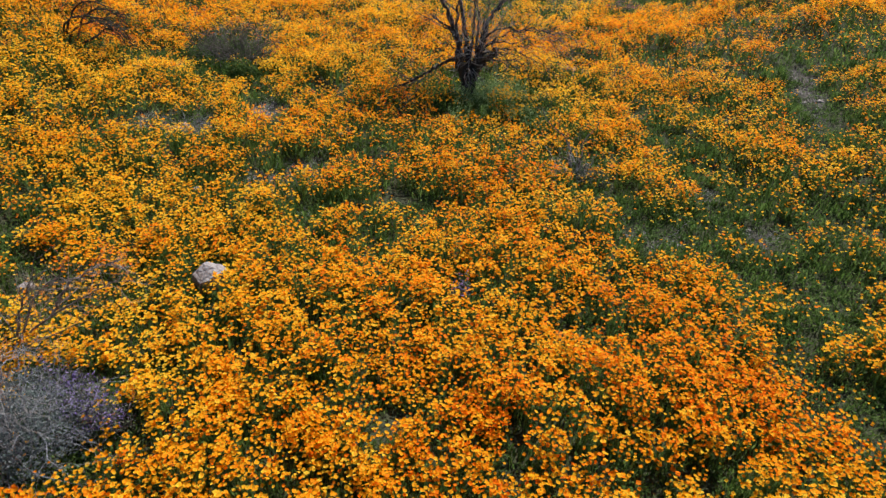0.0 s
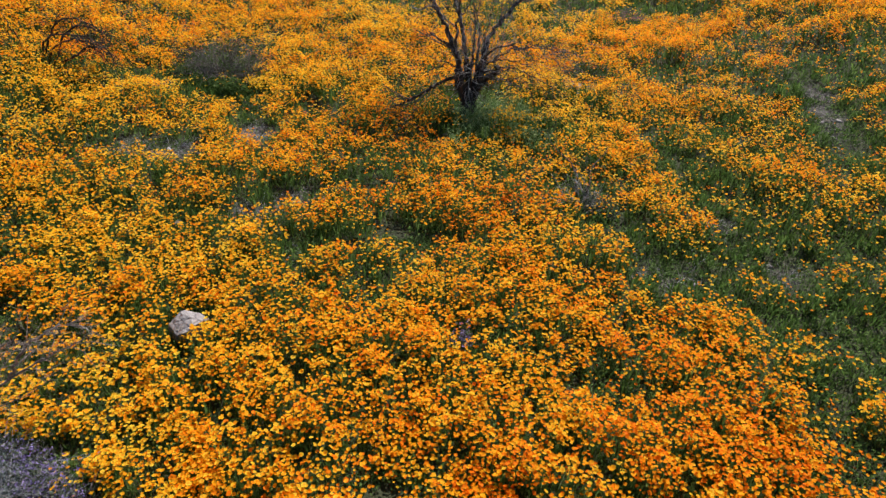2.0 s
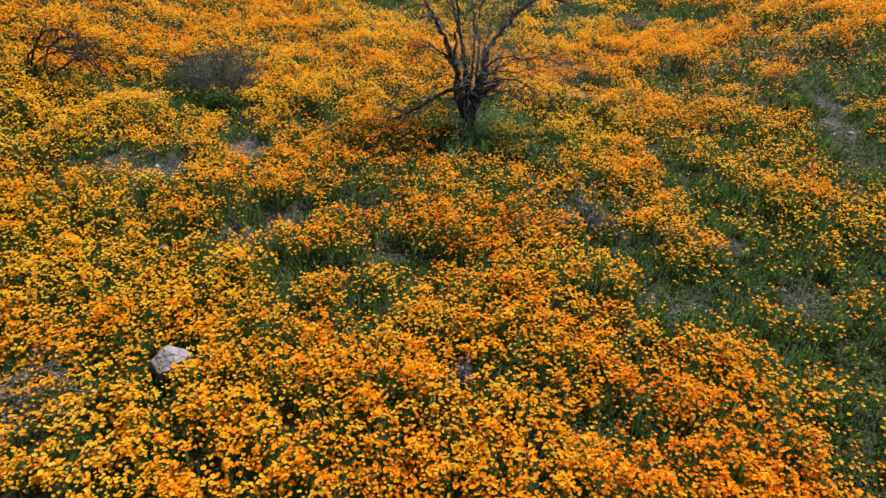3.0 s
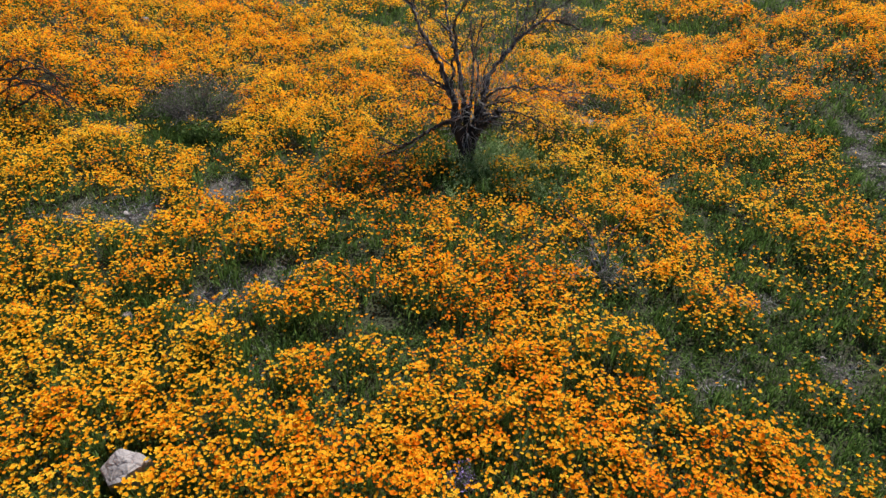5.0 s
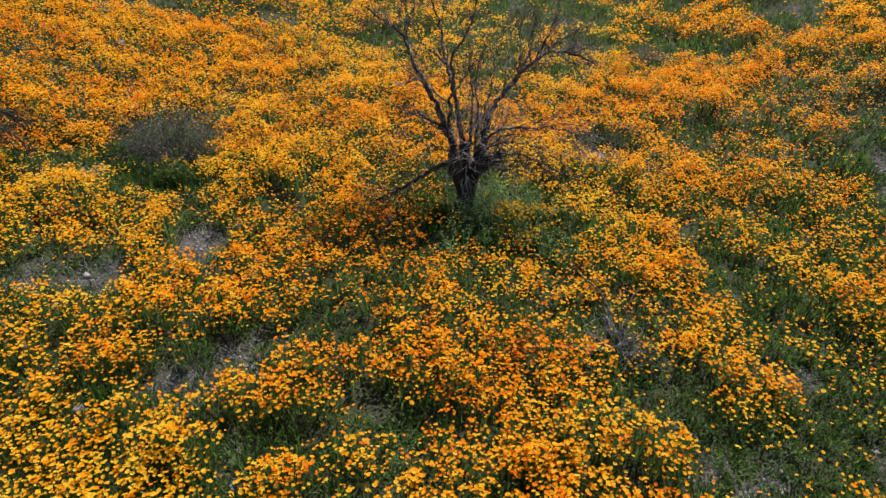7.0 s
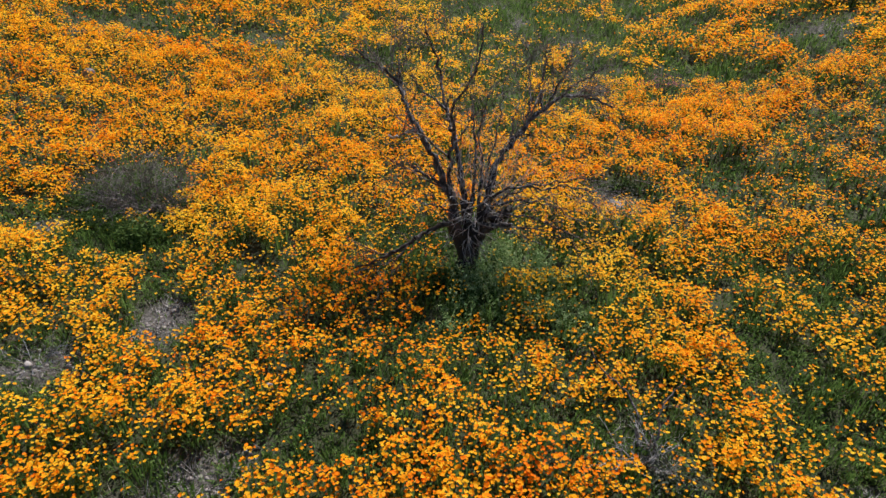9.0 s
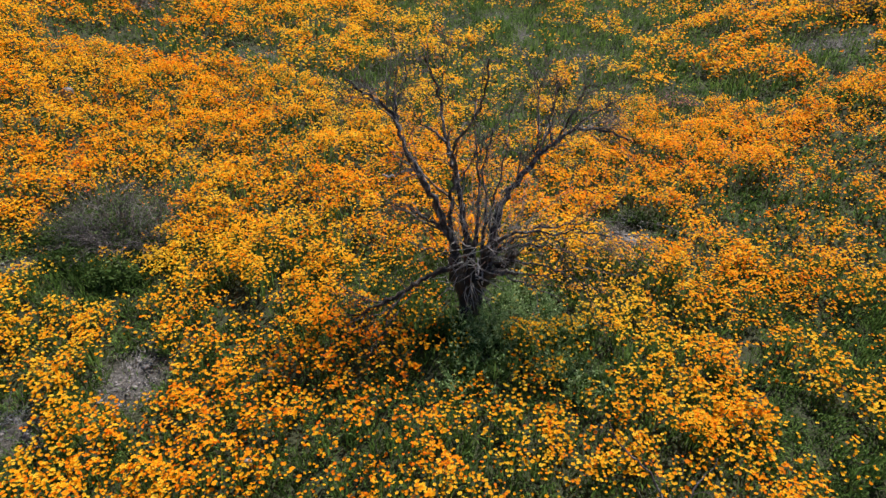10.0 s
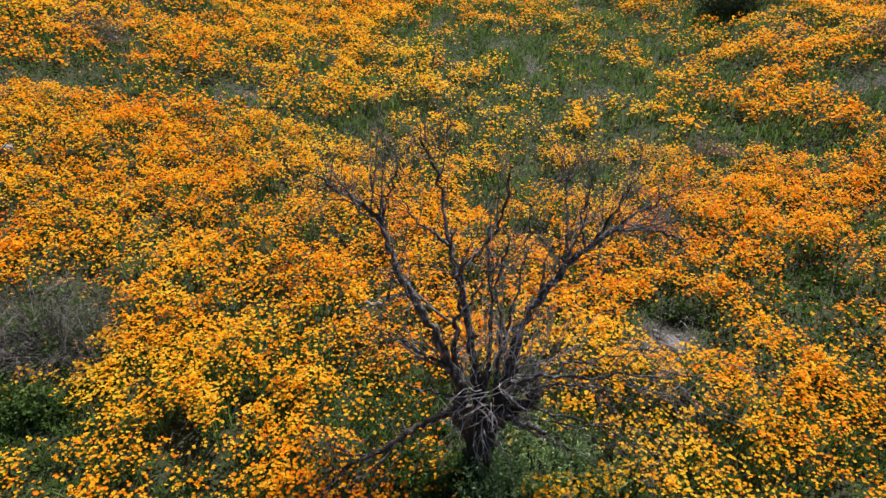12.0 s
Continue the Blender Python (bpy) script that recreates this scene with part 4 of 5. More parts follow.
# ---- the dead tree ----
def build_tree():
    tree = thing("dead_tree", (0.30, 0.0, -0.16), "leafless dead tree with dark split trunk among poppies", "tree")
    at = np.array([0.30, 0.0, -0.16])
    g = np.random.default_rng(21)

    def local(points):
        return np.asarray(points, float) - at

    # two leaning stems grown together round a hollow
    stems = []
    c = curve(local([(0.33, 0.0, -0.22), (0.33, 0.0, 0.05), (0.28, 0.0, 0.20), (0.19, -0.02, 0.42), (0.14, -0.02, 0.62)]), 12, 0.008, 1)
    stems.append(tube(c, np.array([0.138, 0.122, 0.108, 0.100, 0.095, 0.091, 0.088, 0.085, 0.080, 0.074, 0.067, 0.060]), 14, 2, 0.06))
    c = curve(local([(0.36, 0.02, -0.22), (0.38, 0.03, 0.1), (0.43, 0.05, 0.28), (0.48, 0.08, 0.45), (0.52, 0.12, 0.62)]), 12, 0.008, 3)
    stems.append(tube(c, np.array([0.112, 0.102, 0.094, 0.088, 0.085, 0.083, 0.081, 0.078, 0.074, 0.069, 0.064, 0.058]), 14, 4, 0.06))
    c = curve(local([(0.33, 0.05, 0.2), (0.31, 0.10, 0.42), (0.27, 0.17, 0.65)]), 8, 0.006, 5)
    stems.append(tube(c, np.linspace(0.065, 0.045, 8), 10, 6, 0.06))
    v, t = join(stems)
    me = mesh_from("trunk", v, t, BARK)
    part_mesh("trunk", me, tree, "thick dark split trunk with rough bark")

    limbs = [
        # points in the world, first and last radius, twigs along it
        ([(0.18, -0.02, 0.52), (0.10, 0.0, 0.85), (-0.03, 0.04, 1.14), (-0.27, 0.16, 1.52), (-0.40, 0.35, 1.70), (-0.50, 0.50, 1.84), (-0.72, 0.55, 2.02), (-0.95, 0.56, 2.16)], 0.062, 0.012, 16),
        ([(0.28, 0.15, 0.55), (0.24, 0.22, 0.86), (0.16, 0.45, 1.15), (0.03, 0.80, 1.42), (-0.08, 1.15, 1.70), (-0.13, 1.22, 1.88), (-0.25, 1.08, 2.25)], 0.052, 0.010, 14),
        ([(0.21, 0.02, 0.48), (0.14, 0.06, 0.75), (0.08, 0.15, 1.05), (0.12, 0.12, 1.45), (0.10, 0.0, 1.80), (0.26, -0.12, 2.15), (0.33, -0.20, 2.40), (0.34, -0.25, 2.70)], 0.045, 0.010, 10),
        ([(0.34, 0.12, 0.45), (0.36, 0.35, 1.0), (0.34, 0.55, 1.35), (0.30, 0.7, 1.62)], 0.038, 0.010, 4),
        ([(0.42, 0.08, 0.45), (0.44, 0.3, 1.0), (0.40, 0.48, 1.35), (0.46, 0.55, 1.75)], 0.030, 0.008, 4),
        ([(0.50, 0.10, 0.52), (0.54, 0.18, 0.80), (0.61, 0.36, 1.02), (0.80, 0.58, 1.24), (0.98, 0.70, 1.42), (1.10, 0.76, 1.52), (1.32, 0.84, 1.66), (1.60, 0.95, 1.60), (1.92, 1.05, 1.45)], 0.066, 0.012, 20),
        ([(1.10, 0.76, 1.50), (1.20, 0.76, 1.75), (1.28, 0.76, 1.95), (1.36, 0.76, 2.18)], 0.028, 0.006, 10),
        ([(0.92, 0.66, 1.36), (0.94, 0.9, 1.60), (0.93, 1.15, 1.82), (0.91, 1.36, 2.06)], 0.024, 0.006, 8),
        ([(0.46, 0.02, 0.66), (0.61, -0.10, 0.94), (0.84, -0.18, 1.07), (1.05, -0.17, 1.03), (1.25, -0.15, 1.07), (1.65, -0.05, 0.99), (1.95, 0.0, 0.97)], 0.028, 0.006, 12),
        ([(0.47, -0.02, 0.45), (0.60, -0.25, 0.62), (0.75, -0.45, 0.78)], 0.040, 0.018, 3),
        ([(0.40, 0.0, 0.26), (0.55, 0.0, 0.42), (0.68, 0.02, 0.55), (0.77, 0.04, 0.66)], 0.072, 0.054, 1),
        ([(0.24, -0.02, 0.50), (0.04, -0.08, 0.49), (-0.14, -0.15, 0.40), (-0.36, -0.24, 0.29), (-0.56, -0.31, 0.19), (-0.73, -0.36, 0.12), (-0.88, -0.38, 0.07)], 0.060, 0.016, 16),
        ([(0.15, -0.02, 0.75), (0.0, -0.02, 0.95), (-0.18, 0.0, 1.05), (-0.30, 0.05, 1.12)], 0.040, 0.014, 5),
        ([(-0.44, 0.42, 1.76), (-0.47, 0.58, 1.95), (-0.41, 0.74, 2.10), (-0.42, 0.85, 2.3)], 0.024, 0.006, 7),
        ([(-0.25, 0.14, 1.49), (-0.36, 0.10, 1.47), (-0.46, 0.06, 1.44), (-0.55, 0.05, 1.46)], 0.020, 0.012, 1),
        ([(0.03, 0.80, 1.42), (-0.12, 0.84, 1.56), (-0.28, 0.88, 1.64), (-0.38, 0.92, 1.80)], 0.024, 0.007, 5),
        ([(1.08, 0.75, 1.50), (1.04, 0.92, 1.72), (1.10, 1.05, 1.92), (1.04, 1.16, 2.15)], 0.020, 0.005, 7),
        ([(1.28, 0.83, 1.65), (1.46, 0.86, 1.80), (1.62, 0.92, 1.88), (1.82, 0.94, 2.0)], 0.020, 0.005, 8),
        ([(0.60, -0.08, 0.78), (0.85, -0.02, 0.80), (1.15, 0.05, 0.72), (1.45, 0.10, 0.55), (1.68, 0.1, 0.36)], 0.020, 0.005, 8),
        ([(0.10, 0.08, 1.30), (0.22, 0.2, 1.45), (0.34, 0.25, 1.66), (0.50, 0.22, 1.72)], 0.020, 0.006, 4),
        ([(0.50, -0.05, 0.55), (0.80, -0.25, 0.78), (1.10, -0.35, 0.75), (1.50, -0.40, 0.60), (1.80, -0.45, 0.45)], 0.022, 0.005, 9),
        ([(0.50, 0.0, 0.62), (0.90, 0.05, 0.92), (1.25, 0.15, 0.95), (1.60, 0.26, 0.95), (1.85, 0.34, 0.88)], 0.020, 0.005, 10),
        ([(0.48, -0.05, 0.50), (0.70, -0.30, 0.60), (0.95, -0.45, 0.60), (1.20, -0.50, 0.50)], 0.018, 0.005, 6),
        ([(0.20, 0.0, 0.60), (0.0, -0.10, 0.72), (-0.20, -0.10, 0.78), (-0.42, -0.05, 0.85)], 0.018, 0.005, 6),
        ([(0.15, 0.0, 0.72), (-0.10, 0.15, 0.95), (-0.30, 0.20, 1.0), (-0.50, 0.30, 0.98)], 0.016, 0.005, 6),
        ([(0.45, 0.12, 0.5), (0.55, 0.6, 1.0), (0.62, 0.85, 1.4), (0.66, 0.95, 1.8)], 0.026, 0.007, 4),
    ]
    for k, (pts, r0, r1, twigs) in enumerate(limbs):
        steps = 4 + 4 * len(pts)
        c = curve(local(pts), steps, 0.012, 30 + k)
        rad = (r0 + (r1 - r0) * np.linspace(0, 1, steps) ** 0.6) * 0.76 * (1 + 0.10 * g.standard_normal(steps))
        v, t = tube(c, rad, 9 if r0 > 0.03 else 6, 60 + k, 0.13)
        limb = part_mesh("limb", mesh_from("limb", v, t, BLEACHED if k in (14,) else LIMB if k not in (11, 10) else BARK), tree)
        pieces = []
        for j in range((twigs * 2 + 2) // 3):
            i = int(steps * g.uniform(0.35, 0.97)) if twigs > 4 else int(steps * g.uniform(0.5, 0.95))
            i = min(i, steps - 2)
            way = (c[i + 1] - c[i]) / np.linalg.norm(c[i + 1] - c[i])
            side = g.normal(0, 1, 3)
            side /= np.linalg.norm(side)
            hang = 0.05 if k not in (8,) else 0.10
            sprig(c[i], way + 0.9 * side + np.array([0, 0, 0.25 if k != 8 else 0.0]), g.uniform(0.2, 0.55), min(rad[i] * 0.5, 0.0065), 2, g, pieces, hang * 0.5, 0.8, 3)
        for j in range(max(1, twigs // 4)):
            i = min(int(steps * g.uniform(0.3, 0.8)), steps - 2)
            way = (c[i + 1] - c[i]) / np.linalg.norm(c[i + 1] - c[i])
            side = g.normal(0, 1, 3)
            side /= np.linalg.norm(side)
            sprig(c[i], way + 0.55 * side + np.array([0, 0, 0.2 if k != 8 else 0.0]), g.uniform(0.45, 0.85), min(rad[i] * 0.6, 0.013), 2, g, pieces, 0.02, 0.7, 4)
        v, t = join(pieces)
        part_mesh("twig_tangle", mesh_from("twig_tangle", v, t, MAUVETWIG if k in (0, 2, 5, 6, 7, 8, 21) else DARKTWIG), limb, kind="stuff")
    # frayed ends of the two great limbs
    for (p, w, n, droop) in (((-0.75, 0.55, 2.04), (-0.8, 0.1, 0.25), 15, 0.10), ((1.62, 0.95, 1.60), (0.9, 0.3, -0.05), 22, 0.10), ((1.25, 0.8, 1.72), (0.4, 0.1, 0.8), 22, 0.0), ((-0.2, 1.12, 2.1), (-0.1, 0.0, 0.9), 16, 0.0), ((0.92, 1.2, 1.85), (0.1, 0.3, 0.9), 18, 0.0), ((1.45, -0.12, 0.97), (0.9, 0.05, 0.0), 11, 0.08), ((1.75, -0.10, 0.92), (0.8, -0.25, -0.35), 9, 0.06)):
        pieces = []
        for j in range(n):
            sprig(np.array(p) + g.normal(0, 0.09, 3) - at, np.array(w) + g.normal(0, 0.45, 3), g.uniform(0.25, 0.6), 0.0042, 1, g, pieces, droop, 0.7, 3)
        v, t = join(pieces)
        part_mesh("spray", mesh_from("spray", v, t, DARKTWIG if droop > 0.09 else MAUVETWIG), tree, "fine frayed twigs", kind="stuff")
    # thin upright shoots out of the fork
    pieces = []
    for j in range(52):
        p = np.array([g.uniform(0.15, 0.80), g.uniform(0.0, 0.3), g.uniform(0.45, 0.95)])
        sprig(p - at, np.array([(p[0] - 0.36) * 0.9, 0.25, 0.9]) + g.normal(0, 0.2, 3), g.uniform(0.35, 0.95), 0.0042, 1, g, pieces, 0.0, 0.5, 3)
    v, t = join(pieces)
    part_mesh("shoot_tangle", mesh_from("shoot_tangle", v, t, BLEACHED), tree, "thin grey upright shoots", kind="stuff")
    # pale broken shoots, stubs and snags that hang round the fork and down the trunk
    for n, thick, low, high, sag, mat, words in ((34, 0.0064, 0.42, 0.95, 0.0, BLEACHED, "pale dry shoots around the fork"),
                                            (20, 0.0074, 0.24, 0.62, 0.55, BLEACHED, "pale crooked snags in front of the trunk")):
        pieces = []
        for j in range(n):
            a = g.uniform(-2.8, 0.5)
            z = g.uniform(low, high)
            r = 0.10 + 0.12 * z
            p = np.array([0.36 + r * math.cos(a), 0.03 + r * 0.9 * math.sin(a), z])
            sprig(p - at, (math.cos(a) + g.normal(0, 0.6), math.sin(a) * 0.5, g.uniform(-0.35, 0.8) - sag), g.uniform(0.14, 0.40), thick, 1, g, pieces, 0.05, 1.3, 3)
        v, t = join(pieces)
        part_mesh("snag_tangle", mesh_from("snag_tangle", v, t, mat), tree, words, kind="stuff")


build_tree()


# ---- shrubs ----
def leaves(n, sample, size, seed):
    g = np.random.default_rng(seed)
    P = sample(g, n)
    d = g.normal(0, 1, (n, 3))
    d[:, 2] = np.abs(d[:, 2]) * 0.7
    d /= np.linalg.norm(d, axis=1, keepdims=True)
    w = np.cross(d, g.normal(0, 1, (n, 3)))
    w /= np.linalg.norm(w, axis=1, keepdims=True)
    L = (size * g.uniform(0.6, 1.4, n))[:, None]
    V = np.stack([P, P + d * L * 0.5 - w * L * 0.22, P + d * L, P + d * L * 0.5 + w * L * 0.22], 1).reshape(-1, 3)
    i = np.arange(n)[:, None] * 4
    return V, np.stack([i + [0, 3, 1], i + [1, 3, 2]], 1).reshape(-1, 3)


def shrub(name, x, y, rx, ry, h, label, category, stems=22, twig=TWIG, leaf=None, leaf_n=0, leaf_size=0.03, bloom=None, bloom_n=0, seed=0, up=0.7, length=0.9, depth=2, thick=0.009):
    z = float(terrain(x, y))
    ob = thing(name, (x, y, z - 0.02), label, category)
    g = np.random.default_rng(seed + 500)
    main, fine = [], []
    for j in range(stems):
        a = g.uniform(0, 2 * np.pi)
        w = np.array([math.cos(a) * rx, math.sin(a) * ry, h * up * g.uniform(0.5, 1.4)])
        p = np.array([math.cos(a) * rx, math.sin(a) * ry, 0]) * g.uniform(0, 0.35)
        sprig(p, w, np.linalg.norm(w) * length * g.uniform(0.6, 1.05), thick * g.uniform(0.6, 1.3), depth, g, fine if j > 7 else main, 0.06, 0.9, 3)
        if j <= 7:
            v, t = join(main)
            part_mesh("branch", mesh_from("branch", v, t, twig), ob)
            main = []
    if fine:
        v, t = join(fine)
        part_mesh("twig_tangle", mesh_from("twig_tangle", v, t, twig), ob, kind="stuff")

    def dome(g, n):
        d = g.normal(0, 1, (n, 3))
        d[:, 2] = np.abs(d[:, 2])
        d /= np.linalg.norm(d, axis=1, keepdims=True)
        r = g.random(n)[:, None] ** 0.45
        lump = 0.75 + 0.5 * vnoise(d[:, 0] * 3 + 7, d[:, 1] * 3 + d[:, 2] * 2 + seed, seed)[:, None]
        return d * r * lump * np.array([rx, ry, h])

    if leaf_n:
        v, t = leaves(leaf_n, dome, leaf_size, seed + 1)
        part_mesh("leaves", mesh_from("leaves", v, t, leaf), ob, kind="stuff")
    if bloom_n:
        def top(g, n):
            p = dome(g, n)
            p[:, 2] = np.maximum(p[:, 2], h * 0.35) + 0.04
            return p
        v, t = leaves(bloom_n, top, 0.022, seed + 2)
        part_mesh("blossoms", mesh_from("blossoms", v, t, bloom), ob, kind="stuff")
    return ob


def long_twigs(ob, rows, mat, r0, label, seed, side=0, fork=5):
    """Single long branches through points counted from the thing's foot, with forking twigs on the outer part."""
    g = np.random.default_rng(seed)
    for k, pts in enumerate(rows):
        c = curve(pts, 18, 0.008, seed + k)
        v, t = tube(c, np.linspace(r0, r0 * 0.35, 18), 6, seed + 20 + k, 0.06)
        branch = part_mesh("branch", mesh_from("branch", v, t, mat), ob, label)
        if fork:
            pieces = []
            for m in range(fork):
                i = int(g.integers(5, 17))
                w = (c[i] - c[i - 1]) / np.linalg.norm(c[i] - c[i - 1])
                sprig(c[i], w + g.normal(0, 0.5, 3) + np.array([side, 0, 0]), g.uniform(0.15, 0.4), r0 * 0.28, 2, g, pieces, 0.03, 0.7, 3)
            v, t = join(pieces)
            part_mesh("twig_tangle", mesh_from("twig_tangle", v, t, mat), branch, kind="stuff")


def arcs(n, rx, ry, h, seed):
    """Loose bowed lines over a low dome."""
    g = np.random.default_rng(seed)
    rows = []
    for k in range(n):
        a, b = g.uniform(0, 2 * np.pi), g.normal(0, 0.6)
        out = np.array([math.cos(a) * rx, math.sin(a) * ry])
        across = np.array([-math.sin(a) * rx, math.cos(a) * ry]) * b
        u = g.uniform(0.8, 1.15)
        rows.append([(0.1 * out[0], 0.1 * out[1], h * 0.3), (0.4 * out[0], 0.4 * out[1], h * u), (0.8 * out[0] + 0.4 * across[0], 0.8 * out[1] + 0.4 * across[1], h * u * 0.95), (1.1 * out[0] + across[0], 1.1 * out[1] + across[1], h * u * g.uniform(0.4, 0.8))])
    return rows


bush = shrub("grey_shrub", -3.84, 1.00, 0.74, 0.56, 0.66, "low rounded grey shrub of tangled dry twigs over green", "shrub", 150, MAUVETWIG, SHADEDLEAF, 1300, 0.038, seed=1, up=0.8, length=1.0, thick=0.006)
long_twigs(bush, arcs(14, 0.68, 0.55, 0.62, 31), MAUVETWIG, 0.0052, "long pale bowed twig", 310, fork=2)
# weeds at the shrub's foot, the shade there put into their green
for k, (wx, wy, rx, ry, h, n) in enumerate(((-3.60, 0.22, 0.34, 0.24, 0.32, 2400), (-4.22, 0.42, 0.34, 0.22, 0.22, 1500), (-4.55, 0.75, 0.28, 0.24, 0.2, 1100))):
    shrub("green_weed", wx, wy, rx, ry, h, "dark green leafy weed tinted with the shade under a grey shrub", "plant", 8, DARKTWIG, SHADEDLEAF, n, 0.045, seed=2 + 70 * k)
for k, (gx, gy, rx, ry) in enumerate(((-2.80, -1.18, 0.32, 0.32), (-3.74, -1.85, 0.38, 0.26), (-4.40, -2.05, 0.4, 0.2), (-2.15, -3.36, 0.36, 0.24), (-1.70, -2.95, 0.34, 0.2), (2.70, -3.95, 0.42, 0.2), (3.50, -2.85, 0.2, 0.2), (-1.40, -4.10, 0.18, 0.26), (3.95, -3.78, 0.2, 0.18))):
    shrub("dead_grass_clump", gx, gy, rx, ry, 0.10, "flattened clump of pale grey dead grass on bare soil", "dry grass", 40 if gx < 0 else 24, BLEACHED if k % 2 == 0 else BLUETWIG, seed=200 + k, up=0.7, length=1.1, depth=1, thick=0.0042)


def arching_shrub(x, y):
    """Bare branches that rise and bend over to one side, fraying into fine twigs."""
    z = float(terrain(x, y))
    ob = thing("dead_shrub", (x, y, z - 0.02), "dark leafless shrub with branches arching to one side", "shrub")
    long_twigs(ob, [[(px * 1.06, py, pz * 1.35 + 0.05) for px, py, pz in row] for row in [
        [(0.0, 0, 0.0), (0.08, -0.05, 0.18), (0.24, -0.08, 0.32), (0.50, -0.1, 0.37), (0.78, -0.1, 0.35), (1.04, -0.1, 0.24), (1.13, -0.1, 0.11)],
        [(0.08, 0, 0.0), (0.18, 0.05, 0.16), (0.32, 0.1, 0.22), (0.53, 0.12, 0.27), (0.75, 0.14, 0.21), (0.92, 0.15, 0.10)],
        [(0.24, 0, 0.0), (0.41, -0.1, 0.07), (0.63, -0.15, 0.15), (0.85, -0.15, 0.25), (1.01, -0.15, 0.19), (1.06, -0.15, 0.09)],
        [(0.05, 0.02, 0.1), (0.18, 0.1, 0.32), (0.33, 0.14, 0.46), (0.55, 0.15, 0.49), (0.78, 0.15, 0.44), (0.98, 0.15, 0.3)],
        [(0.2, 0.02, 0.05), (0.36, 0.15, 0.3), (0.56, 0.2, 0.40), (0.8, 0.22, 0.36), (1.0, 0.2, 0.22)],
    ]], BARK, 0.022, "dark arched branch", 700, 0.35, 12)
    long_twigs(ob, [[(0.0, 0, 0.0), (-0.14, 0, 0.13), (-0.24, 0, 0.27), (-0.34, 0, 0.52), (-0.42, 0, 0.78)]], BARK, 0.018, "lone upright twig", 760, 0, 1)


arching_shrub(-6.36, -0.09)
bush = shrub("blue_grey_bush", -2.86, -7.34, 0.56, 0.54, 0.52, "blue-grey twiggy bush of thin upright stems", "shrub", 120, BLUETWIG, BLUEGREY, 12000, 0.026, seed=4, up=1.5, thick=0.0038)
long_twigs(bush, arcs(12, 0.4, 0.4, 0.66, 41), BLEACHED, 0.0045, "long pale crooked twig", 410, fork=4)
for k, (vx, vy) in enumerate(((-2.33, -7.20), (-2.42, -7.00), (-2.60, -6.92), (-2.20, -7.16), (-2.78, -6.88), (-2.46, -7.12))):
    shrub("violet_flower_clump", vx, vy, 0.17, 0.14, 0.40, "violet blossoms at the edge of a grey bush", "flower", 8, DARKTWIG, SAGE, 420, 0.03, VIOLET, 230, seed=50 + k)
dry = shrub("dead_shrub", -3.50, -6.5, 0.5, 0.45, 0.45, "sparse dry shrub with bent greyish brown branches", "shrub", 16, TWIG, SAGE, 150, 0.03, seed=5, up=1.3, length=1.3, thick=0.006)
long_twigs(dry, [
    [(0.0, -0.1, 0.0), (0.24, 0.0, 0.28), (0.5, 0.1, 0.48), (0.8, 0.18, 0.66), (0.95, 0.22, 0.75), (1.1, 0.25, 0.82)],
    [(0.1, 0.0, 0.1), (0.28, 0.0, 0.36), (0.36, 0.05, 0.56), (0.52, 0.1, 0.78), (0.7, 0.14, 0.92)],
    [(0.22, 0.0, 0.3), (0.32, 0.0, 0.58), (0.4, 0.04, 0.74), (0.44, 0.06, 0.84)],
    [(0.5, 0.1, 0.48), (0.66, 0.16, 0.74), (0.9, 0.24, 0.92), (1.08, 0.3, 0.96)],
], TWIG, 0.014, "bent grey-brown branch", 420, 0.2, 14)
heap = shrub("dead_shrub", 1.80, -2.55, 0.27, 0.20, 0.44, "small heap of bleached bare twigs rising through poppies", "shrub", 28, BLEACHED, seed=6, up=0.7, length=1.15, thick=0.010)
long_twigs(heap, [
    [(0.1, 0.0, 0.05), (0.13, 0.08, 0.28), (0.16, 0.24, 0.44), (0.25, 0.32, 0.52), (0.34, 0.40, 0.66)],
    [(0.0, 0.1, 0.1), (-0.03, 0.38, 0.34), (-0.17, 0.50, 0.44), (-0.34, 0.58, 0.56), (-0.42, 0.66, 0.70)],
], DARKTWIG, 0.011, "dark bent branch", 610, fork=3)
shrub("dead_shrub", -7.0, 8.3, 0.9, 0.5, 0.7, "pale dry shrub with splayed twigs", "shrub", 40, TWIG, SAGE, 900, 0.04, seed=7)
shrub("dark_bush", 6.4, 12.9, 0.8, 0.6, 0.9, "dense dark green bush far up the field", "shrub", 16, DARKTWIG, DARKLEAF, 6000, 0.06, seed=8)
shrub("grey_shrub", 8.5, 9.1, 1.0, 0.45, 0.7, "wide pale grey shrub on the far slope", "shrub", 50, TWIG, SAGE, 3500, 0.05, seed=9)
shrub("violet_flower_clump", 0.42, -5.28, 0.12, 0.11, 0.33, "small clump of violet blossoms on grey-green stems", "flower", 10, DARKTWIG, SAGE, 350, 0.03, VIOLET, 170, seed=10)
shrub("pink_flower_clump", 3.9, 5.75, 0.5, 0.22, 0.3, "patch of pinkish blossoms among the poppies", "flower", 8, DARKTWIG, SAGE, 500, 0.03, PINK, 700, seed=11)
# added weed whose dark leaves stand in for the hollow's shade
shrub("hollow_shade_weed", 2.50, 1.92, 0.28, 0.14, 0.20, "dark weed standing in for the shade of a hollow beside a stone", "plant", 14, BLEACHED, DARKLEAF, 800, 0.04, seed=12)
